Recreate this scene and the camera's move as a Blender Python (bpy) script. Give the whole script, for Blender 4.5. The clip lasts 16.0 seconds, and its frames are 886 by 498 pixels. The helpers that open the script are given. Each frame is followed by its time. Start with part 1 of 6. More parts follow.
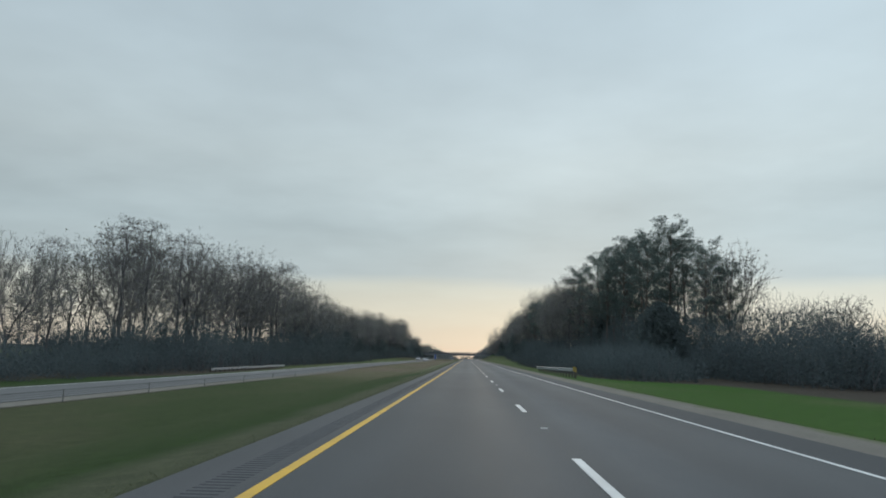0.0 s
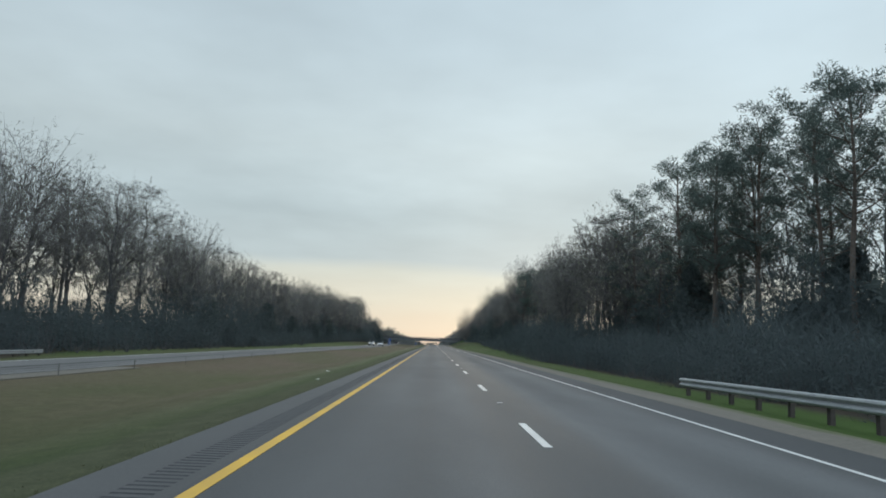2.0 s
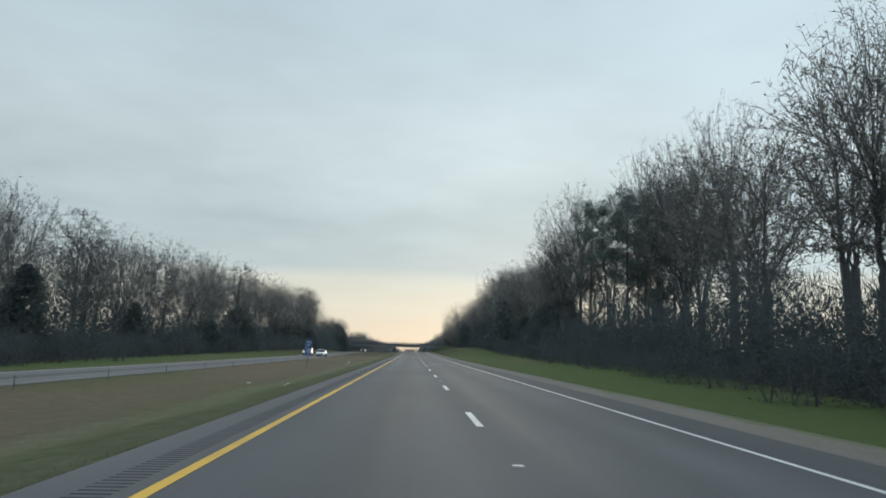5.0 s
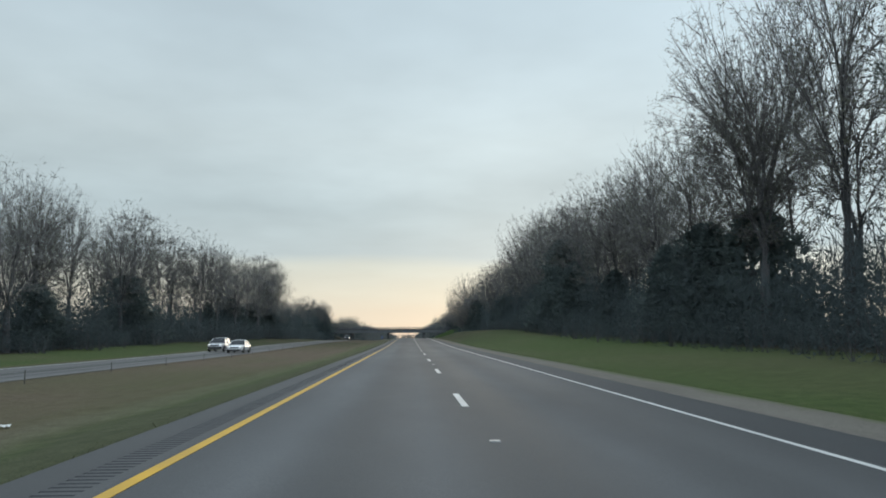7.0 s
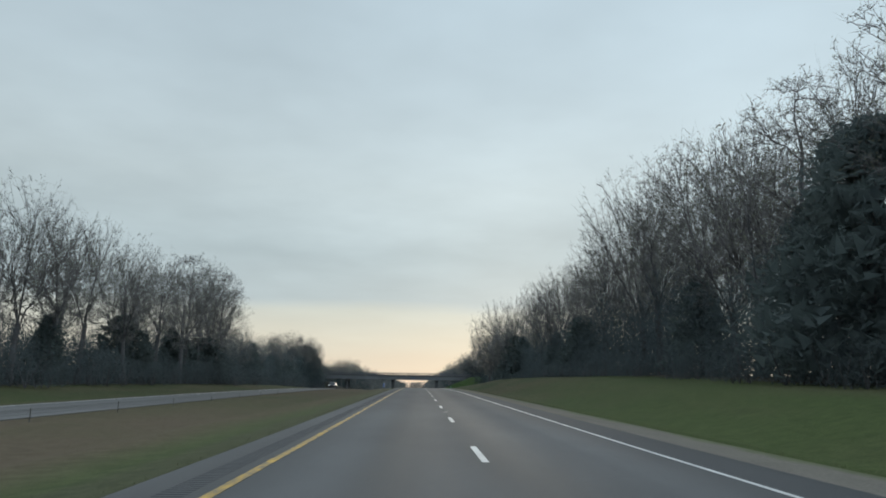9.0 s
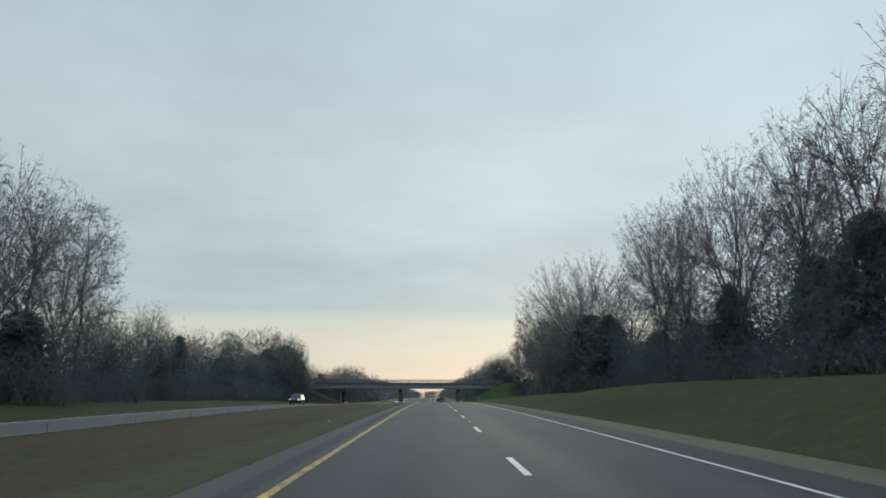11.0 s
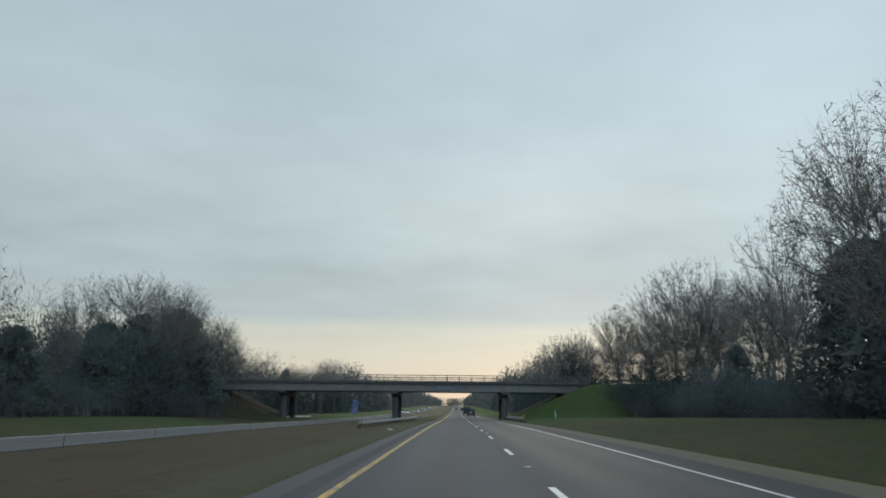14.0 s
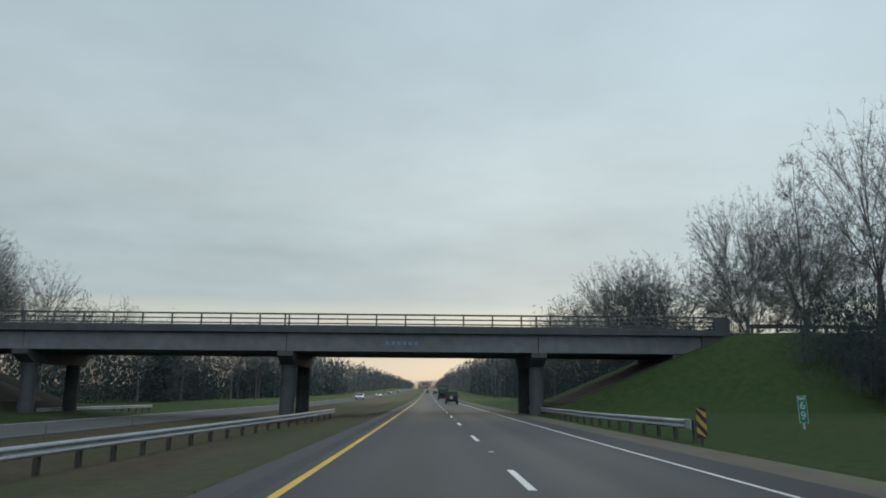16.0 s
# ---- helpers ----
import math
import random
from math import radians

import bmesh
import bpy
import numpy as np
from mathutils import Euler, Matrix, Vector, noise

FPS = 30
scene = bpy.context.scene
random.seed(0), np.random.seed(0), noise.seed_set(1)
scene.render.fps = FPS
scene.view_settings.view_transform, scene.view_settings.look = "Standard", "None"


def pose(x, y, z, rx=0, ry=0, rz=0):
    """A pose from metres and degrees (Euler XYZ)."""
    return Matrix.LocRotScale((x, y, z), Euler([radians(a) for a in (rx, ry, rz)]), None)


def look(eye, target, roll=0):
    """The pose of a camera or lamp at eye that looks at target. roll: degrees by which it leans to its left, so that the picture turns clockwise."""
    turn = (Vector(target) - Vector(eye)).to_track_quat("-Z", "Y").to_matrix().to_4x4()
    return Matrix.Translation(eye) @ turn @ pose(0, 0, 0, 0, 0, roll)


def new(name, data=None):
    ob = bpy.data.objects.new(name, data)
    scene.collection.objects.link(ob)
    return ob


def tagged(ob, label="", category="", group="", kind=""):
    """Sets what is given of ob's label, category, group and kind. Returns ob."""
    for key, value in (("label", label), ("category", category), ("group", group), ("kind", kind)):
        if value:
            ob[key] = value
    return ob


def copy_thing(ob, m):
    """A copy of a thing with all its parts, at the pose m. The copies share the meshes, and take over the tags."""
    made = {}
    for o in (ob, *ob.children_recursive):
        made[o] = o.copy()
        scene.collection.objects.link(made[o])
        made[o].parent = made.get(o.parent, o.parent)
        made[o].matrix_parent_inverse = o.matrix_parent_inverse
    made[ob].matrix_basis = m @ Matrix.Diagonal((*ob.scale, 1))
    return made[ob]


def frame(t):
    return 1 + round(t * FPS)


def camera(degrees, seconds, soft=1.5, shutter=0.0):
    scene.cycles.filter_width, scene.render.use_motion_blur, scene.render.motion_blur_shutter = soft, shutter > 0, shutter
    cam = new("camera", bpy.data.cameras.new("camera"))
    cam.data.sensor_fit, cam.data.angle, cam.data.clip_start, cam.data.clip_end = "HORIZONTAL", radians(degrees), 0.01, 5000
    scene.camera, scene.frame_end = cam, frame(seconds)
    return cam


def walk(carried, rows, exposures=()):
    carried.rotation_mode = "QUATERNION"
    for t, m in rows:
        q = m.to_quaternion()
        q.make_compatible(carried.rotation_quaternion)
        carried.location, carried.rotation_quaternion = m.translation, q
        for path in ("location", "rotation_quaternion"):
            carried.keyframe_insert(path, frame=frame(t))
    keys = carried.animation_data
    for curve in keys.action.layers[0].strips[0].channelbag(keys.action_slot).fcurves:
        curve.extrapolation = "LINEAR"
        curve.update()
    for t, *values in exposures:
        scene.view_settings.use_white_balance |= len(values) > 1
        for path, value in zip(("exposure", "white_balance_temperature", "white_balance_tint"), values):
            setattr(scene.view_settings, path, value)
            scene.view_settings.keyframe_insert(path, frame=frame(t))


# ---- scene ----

# ---------------------------------------------------------------- road profile
PROFILE = [(-400, -4.0), (-200, -1.9), (-30, -0.08), (10, 0.34), (50, 0.79), (90, 1.28), (130, 1.83), (170, 2.40), (210, 2.89),
           (250, 3.37), (290, 3.91), (330, 4.43), (370, 5.16), (410, 5.91), (450, 6.50), (490, 6.85), (530, 7.00),
           (570, 6.94), (610, 6.72), (650, 6.60), (690, 6.50), (750, 6.50), (850, 6.75), (1000, 7.7), (1250, 10.2),
           (1600, 13.4), (2200, 16.0), (3000, 17.0), (5000, 18.0)]
PY = np.array([a for a, b in PROFILE], float)
PZ = np.array([b for a, b in PROFILE], float)


def prof(y):
    """Height of the road surface along its length, smoothed over a short run."""
    y = np.asarray(y, float)
    return sum(np.interp(y + d, PY, PZ) for d in (-14, -7, 0, 7, 14)) / 5.0


# ---------------------------------------------------------------- camera
LENS = 62.34
EYE = 1.362
cam = camera(LENS, 16.0, soft=1.8)


def view(x, y, yaw, pitch, roll):
    return pose(x, y, float(np.interp(y, PY, PZ)) + EYE, 90 + pitch, 0, yaw) @ pose(0, 0, 0, 0, 0, roll)


PATH = [
    (0.0, 0.278, 0.257, 2.051, 9.105, 1.291), (0.5, 0.212, 18.008, 1.718, 9.17, 1.634),
    (1.0, 0.244, 35.546, 0.909, 8.906, 1.774), (1.5, 0.181, 53.068, 0.072, 8.53, 2.088),
    (2.0, 0.172, 70.634, -0.472, 8.09, 2.468), (2.5, 0.185, 88.305, -0.812, 7.843, 2.578),
    (3.0, 0.255, 105.99, -1.084, 7.662, 2.347), (5.5, 0.609, 195.26, -2.381, 8.711, 1.173),
    (6.0, 0.657, 213.455, -2.361, 8.503, 0.911), (6.5, 0.7, 231.626, -2.46, 8.069, 0.282),
    (7.0, 0.765, 249.784, -2.656, 7.445, -0.347), (7.5, 0.625, 268.065, -2.598, 6.46, 1.228),
    (8.0, 0.612, 286.48, -1.558, 8.344, 1.469), (8.5, 0.649, 305.163, -1.825, 10.559, 0.988),
    (11.0, 0.308, 398.099, -0.752, 11.768, 0.079), (11.5, 0.256, 416.828, -0.588, 11.959, -0.215),
    (12.0, 0.211, 435.609, -0.207, 12.462, -0.218), (12.5, 0.21, 454.641, 0.351, 12.726, -0.259),
    (13.0, 0.131, 473.124, 0.821, 12.84, 0.09), (13.5, 0.122, 491.401, 1.153, 12.583, 0.266),
    (14.0, 0.164, 509.655, 1.123, 12.32, 0.6), (14.5, 0.243, 527.986, 0.808, 11.854, 0.452),
    (15.0, 0.26, 546.0, 0.162, 11.626, 0.388), (15.5, 0.268, 563.802, -0.523, 11.355, 0.361),
    (16.0, 0.255, 581.747, -1.08, 11.077, 0.448)]
walk(cam, [(r[0], view(*r[1:])) for r in PATH], ((0.0, -0.08), (1.0, -0.08), (2.5, 0.11), (6.0, 0.06), (7.4, 0.10), (8.0, 0.19), (8.5, 0.0), (11.0, 0.0), (13.5, -0.06), (16.0, -0.11)))

# ---------------------------------------------------------------- world and sun
SUN_AZ = radians(9.0)      # to the right of straight ahead
SUN_EL = radians(7.0)
world = bpy.data.worlds.new("overcast_sky")
scene.world = world
world.use_nodes = True


def build_world():
    nt = world.node_tree
    nt.nodes.clear()
    N, L = nt.nodes.new, nt.links.new
    out, bg = N("ShaderNodeOutputWorld"), N("ShaderNodeBackground")
    L(bg.outputs[0], out.inputs[0])
    tc = N("ShaderNodeTexCoord")
    sep = N("ShaderNodeSeparateXYZ")
    L(tc.outputs["Generated"], sep.inputs[0])

    def m(op, a, b=None, clamp=False):
        n = N("ShaderNodeMath")
        n.operation, n.use_clamp = op, clamp
        for i, v in enumerate((a, b)):
            if v is None:
                continue
            if isinstance(v, (int, float)):
                n.inputs[i].default_value = v
            else:
                L(v, n.inputs[i])
        return n.outputs[0]

    z = m("MAXIMUM", sep.outputs[2], 0.0)
    # flat cloud deck seen in perspective
    den = m("ADD", z, 0.10)
    com = N("ShaderNodeCombineXYZ")
    L(m("DIVIDE", sep.outputs[0], den), com.inputs[0])
    L(m("DIVIDE", sep.outputs[1], den), com.inputs[1])
    big = N("ShaderNodeTexNoise")
    big.inputs["Scale"].default_value, big.inputs["Detail"].default_value, big.inputs["Roughness"].default_value = 0.62, 5.0, 0.52
    L(com.outputs[0], big.inputs["Vector"])
    fine = N("ShaderNodeTexNoise")
    fine.inputs["Scale"].default_value, fine.inputs["Detail"].default_value = 2.1, 4.0
    L(com.outputs[0], fine.inputs["Vector"])
    # elevation, its edges made uneven by the clouds
    wob = m("MULTIPLY", m("SUBTRACT", big.outputs[0], 0.5), 0.035)
    el = m("ADD", z, wob)
    ramp = N("ShaderNodeValToRGB")
    cr = ramp.color_ramp
    stops = SKY_STOPS
    cr.elements[0].position, cr.elements[0].color = stops[0][0], (*stops[0][1], 1)
    cr.elements[1].position, cr.elements[1].color = stops[-1][0], (*stops[-1][1], 1)
    for pos, col in stops[1:-1]:
        e = cr.elements.new(pos)
        e.color = (*col, 1)
    L(el, ramp.inputs[0])
    # away from the sun the low sky is grey
    sun = N("ShaderNodeVectorMath")
    sun.operation = "DOT_PRODUCT"
    sun.inputs[1].default_value = (math.sin(SUN_AZ), math.cos(SUN_AZ), 0)
    L(tc.outputs["Generated"], sun.inputs[0])
    side = N("ShaderNodeMapRange")
    side.interpolation_type = "SMOOTHSTEP"
    side.inputs["From Min"].default_value, side.inputs["From Max"].default_value = -0.5, 0.75
    L(sun.outputs["Value"], side.inputs["Value"])
    away = N("ShaderNodeValToRGB")
    away.color_ramp.elements[0].color = (0.84, 1.02, 1.18, 1)
    away.color_ramp.elements[1].position = 0.9
    away.color_ramp.elements[1].color = (1.08, 1.30, 1.50, 1)
    L(z, away.inputs[0])
    mix = N("ShaderNodeMix")
    mix.data_type = "RGBA"
    L(side.outputs[0], mix.inputs["Factor"])
    L(away.outputs[0], mix.inputs["A"])
    L(ramp.outputs[0], mix.inputs["B"])
    # brightness of the cloud layer
    b1 = m("MULTIPLY", m("SUBTRACT", big.outputs[0], 0.5), 0.62)
    b2 = m("MULTIPLY", m("SUBTRACT", fine.outputs[0], 0.5), 0.22)
    high = N("ShaderNodeMapRange")
    high.inputs["From Min"].default_value, high.inputs["From Max"].default_value = 0.02, 0.2
    L(z, high.inputs["Value"])
    glow = m("MULTIPLY", m("ADD", sep.outputs[0], 0.0), 0.22)
    tone = m("ADD", m("MULTIPLY", m("ADD", b1, b2), high.outputs[0]), m("ADD", glow, 1.0))
    scale = N("ShaderNodeVectorMath")
    scale.operation = "SCALE"
    L(mix.outputs["Result"], scale.inputs[0])
    L(tone, scale.inputs["Scale"])
    # the clear sky above the clouds shows through a little
    sky = N("ShaderNodeTexSky")
    sky.sky_type, sky.sun_disc = "NISHITA", False
    sky.sun_elevation, sky.sun_rotation = SUN_EL, SUN_AZ
    thin = N("ShaderNodeVectorMath")
    thin.operation = "SCALE"
    thin.inputs["Scale"].default_value = 0.003
    L(sky.outputs[0], thin.inputs[0])
    both = N("ShaderNodeVectorMath")
    both.operation = "ADD"
    L(scale.outputs[0], both.inputs[0])
    L(thin.outputs[0], both.inputs[1])
    L(both.outputs[0], bg.inputs["Color"])
    bg.inputs["Strength"].default_value = SKY_STRENGTH


SKY_STRENGTH = 1.0
SKY_STOPS = [(0.0, (0.755, 0.635, 0.515)), (0.03, (0.755, 0.675, 0.55)), (0.072, (0.702, 0.69, 0.59)), (0.104, (0.643, 0.68, 0.62)),
             (0.122, (0.487, 0.575, 0.60)), (0.18, (0.497, 0.60, 0.635)), (0.27, (0.561, 0.665, 0.70)), (0.40, (0.517, 0.63, 0.69)),
             (0.56, (0.487, 0.61, 0.69)), (0.80, (0.74, 0.90, 1.02)), (1.0, (0.90, 1.08, 1.24))]
build_world()
sun_data = bpy.data.lights.new("sun", "SUN")
sun_data.energy, sun_data.angle, sun_data.color = 0.5, radians(20), (1.0, 0.86, 0.68)
sun = new("sun", sun_data)
to_sun = Vector((math.sin(SUN_AZ) * math.cos(SUN_EL), math.cos(SUN_AZ) * math.cos(SUN_EL), math.sin(SUN_EL)))
sun.matrix_world = look(to_sun * 50 + Vector((0, 0, 30)), (0, 0, 30))

# ---------------------------------------------------------------- materials


def material(name, rough=0.9, metal=0.0, spec=0.3):
    mat = bpy.data.materials.new(name)
    mat.use_nodes = True
    bsdf = mat.node_tree.nodes["Principled BSDF"]
    bsdf.inputs["Roughness"].default_value = rough
    bsdf.inputs["Metallic"].default_value = metal
    bsdf.inputs["Specular IOR Level"].default_value = spec
    return mat, mat.node_tree, bsdf


def noise_node(nt, scale, detail=4.0, rough=0.55, stretch=None):
    n = nt.nodes.new("ShaderNodeTexNoise")
    n.inputs["Scale"].default_value, n.inputs["Detail"].default_value, n.inputs["Roughness"].default_value = scale, detail, rough
    tc = nt.nodes.new("ShaderNodeTexCoord")
    vec = tc.outputs["Object"]
    if stretch:
        mp = nt.nodes.new("ShaderNodeMapping")
        mp.inputs["Scale"].default_value = stretch
        nt.links.new(vec, mp.inputs["Vector"])
        vec = mp.outputs[0]
    nt.links.new(vec, n.inputs["Vector"])
    return n.outputs[0]


def ramp_node(nt, fac, stops):
    r = nt.nodes.new("ShaderNodeValToRGB")
    cr = r.color_ramp
    cr.elements[0].position, cr.elements[0].color = stops[0][0], (*stops[0][1], 1)
    cr.elements[1].position, cr.elements[1].color = stops[-1][0], (*stops[-1][1], 1)
    for pos, col in stops[1:-1]:
        cr.elements.new(pos).color = (*col, 1)
    nt.links.new(fac, r.inputs[0])
    return r.outputs[0]


def mix_node(nt, fac, a, b, mode="MIX"):
    n = nt.nodes.new("ShaderNodeMix")
    n.data_type, n.blend_type = "RGBA", mode
    for sock, v in (("Factor", fac), ("A", a), ("B", b)):
        if isinstance(v, (int, float)):
            n.inputs[sock].default_value = v
        elif isinstance(v, tuple):
            n.inputs[sock].default_value = (*v, 1)
        else:
            nt.links.new(v, n.inputs[sock])
    return n.outputs["Result"]


def bump_node(nt, bsdf, height, strength, dist=0.02):
    b = nt.nodes.new("ShaderNodeBump")
    b.inputs["Strength"].default_value, b.inputs["Distance"].default_value = strength, dist
    nt.links.new(height, b.inputs["Height"])
    nt.links.new(b.outputs[0], bsdf.inputs["Normal"])


def plain(name, dark, light, scale=6.0, rough=0.8, metal=0.0, bump=0.15, vary=0.0, spec=0.3):
    """A surface whose colour wanders between two tones at two scales."""
    mat, nt, bsdf = material(name, rough, metal, spec)
    a = noise_node(nt, scale, 5)
    b = noise_node(nt, scale * 0.13, 3)
    mixed = mix_node(nt, 0.5, a, b)
    col = ramp_node(nt, mixed, [(0.32, dark), (0.68, light)])
    if vary:
        info = nt.nodes.new("ShaderNodeObjectInfo")
        mr = nt.nodes.new("ShaderNodeMapRange")
        mr.inputs["To Min"].default_value, mr.inputs["To Max"].default_value = 1 - vary, 1 + vary
        nt.links.new(info.outputs["Random"], mr.inputs["Value"])
        v = nt.nodes.new("ShaderNodeVectorMath")
        v.operation = "SCALE"
        nt.links.new(col, v.inputs[0])
        nt.links.new(mr.outputs[0], v.inputs["Scale"])
        col = v.outputs[0]
    nt.links.new(col, bsdf.inputs["Base Color"])
    if bump:
        bump_node(nt, bsdf, a, bump)
    return mat


def leafy(mat, share):
    """Thin leaves let some light through."""
    nt = mat.node_tree
    bsdf, out = nt.nodes["Principled BSDF"], nt.nodes["Material Output"]
    tr, mx = nt.nodes.new("ShaderNodeBsdfTranslucent"), nt.nodes.new("ShaderNodeMixShader")
    nt.links.new(bsdf.inputs["Base Color"].links[0].from_socket, tr.inputs["Color"])
    mx.inputs[0].default_value = share
    nt.links.new(bsdf.outputs[0], mx.inputs[1])
    nt.links.new(tr.outputs[0], mx.inputs[2])
    nt.links.new(mx.outputs[0], out.inputs["Surface"])
    return mat


def asphalt(name, base, dark, lane=None):
    """Worn asphalt: fine aggregate, broad patches and long wheel tracks, paler where tyres polish each lane whose middle lies at lane."""
    mat, nt, bsdf = material(name, 0.75, 0.0, 0.3)
    grain = noise_node(nt, 55.0, 3, 0.7)
    patch = noise_node(nt, 0.22, 5, 0.65, (1.0, 0.30, 1.0))
    tracks = noise_node(nt, 0.55, 2, 0.5, (1.0, 0.006, 1.0))
    col = ramp_node(nt, patch, [(0.3, dark), (0.7, base)])
    tr = ramp_node(nt, tracks, [(0.35, (0.68, 0.68, 0.68)), (0.62, (1.12, 1.12, 1.12))])
    col = mix_node(nt, 1.0, col, tr, "MULTIPLY")
    tc, sep = nt.nodes.new("ShaderNodeTexCoord"), nt.nodes.new("ShaderNodeSeparateXYZ")
    nt.links.new(tc.outputs["Object"], sep.inputs[0])
    if lane is not None:
        wave = nt.nodes.new("ShaderNodeMath")
        wave.operation = "MULTIPLY_ADD"
        wave.inputs[1].default_value, wave.inputs[2].default_value = 2 * math.pi / 1.83, -lane * 2 * math.pi / 1.83
        nt.links.new(sep.outputs[0], wave.inputs[0])
        cosine = nt.nodes.new("ShaderNodeMath")
        cosine.operation = "COSINE"
        nt.links.new(wave.outputs[0], cosine.inputs[0])
        worn = nt.nodes.new("ShaderNodeMapRange")
        worn.inputs["From Min"].default_value, worn.inputs["From Max"].default_value = -1.0, 1.0
        nt.links.new(cosine.outputs[0], worn.inputs["Value"])
        streak = ramp_node(nt, worn.outputs[0], [(0.0, (1.13, 1.13, 1.13)), (1.0, (0.84, 0.84, 0.84))])
        some = ramp_node(nt, noise_node(nt, 0.05, 3, 0.6), [(0.3, (0.35, 0.35, 0.35)), (0.65, (1, 1, 1))])
        col = mix_node(nt, some, col, mix_node(nt, 1.0, col, streak, "MULTIPLY"))
    # past y 330 a lower exposure of the ground is put into the colour
    far_dim = nt.nodes.new("ShaderNodeMapRange")
    far_dim.interpolation_type = "SMOOTHSTEP"
    far_dim.inputs["From Min"].default_value, far_dim.inputs["From Max"].default_value = 330.0, 395.0
    nt.links.new(sep.outputs[1], far_dim.inputs["Value"])
    col = mix_node(nt, far_dim.outputs[0], col, mix_node(nt, 1.0, col, (0.52, 0.53, 0.55), "MULTIPLY"))
    # the first metres are dimmed in colour the same way
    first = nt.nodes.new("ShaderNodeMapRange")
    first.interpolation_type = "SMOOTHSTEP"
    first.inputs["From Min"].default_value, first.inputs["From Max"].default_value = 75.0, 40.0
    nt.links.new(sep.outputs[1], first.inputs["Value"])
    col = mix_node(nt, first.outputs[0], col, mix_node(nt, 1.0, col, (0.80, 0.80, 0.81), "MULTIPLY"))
    gr = ramp_node(nt, grain, [(0.3, (0.75, 0.75, 0.76)), (0.7, (1.25, 1.25, 1.24))])
    col = mix_node(nt, 1.0, col, gr, "MULTIPLY")
    nt.links.new(col, bsdf.inputs["Base Color"])
    rr = ramp_node(nt, tracks, [(0.3, (0.66, 0.66, 0.66)), (0.7, (0.84, 0.84, 0.84))])
    nt.links.new(rr, bsdf.inputs["Roughness"])
    bump_node(nt, bsdf, grain, 0.35, 0.006)
    return mat


def paint(name, fresh, worn, under, bare=None):
    """Road paint, abraded so that the asphalt shows through, most of all along the stretch named by bare."""
    mat, nt, bsdf = material(name, 0.6)
    n1 = noise_node(nt, 9.0, 6, 0.7)
    n2 = noise_node(nt, 0.7, 3)
    col = ramp_node(nt, n2, [(0.3, worn), (0.7, fresh)])
    hole = ramp_node(nt, n1, [(0.66, (0, 0, 0)), (0.74, (1, 1, 1))])
    col = mix_node(nt, hole, col, under)
    if bare:
        tc, sep = nt.nodes.new("ShaderNodeTexCoord"), nt.nodes.new("ShaderNodeSeparateXYZ")
        nt.links.new(tc.outputs["Object"], sep.inputs[0])
        ends = []
        for lo, hi in (bare[:2], bare[2:]):
            mr = nt.nodes.new("ShaderNodeMapRange")
            mr.interpolation_type = "SMOOTHSTEP"
            mr.inputs["From Min"].default_value, mr.inputs["From Max"].default_value = lo, hi
            nt.links.new(sep.outputs[1], mr.inputs["Value"])
            ends.append(mr.outputs[0])
        rub = ramp_node(nt, noise_node(nt, 3.5, 5, 0.7, (2.0, 0.5, 1.0)), [(0.40, (0.15, 0.15, 0.15)), (0.58, (0.9, 0.9, 0.9))])
        fac = mix_node(nt, 1.0, mix_node(nt, 1.0, ends[0], ends[1], "MULTIPLY"), rub, "MULTIPLY")
        col = mix_node(nt, fac, col, under)
    nt.links.new(col, bsdf.inputs["Base Color"])
    return mat


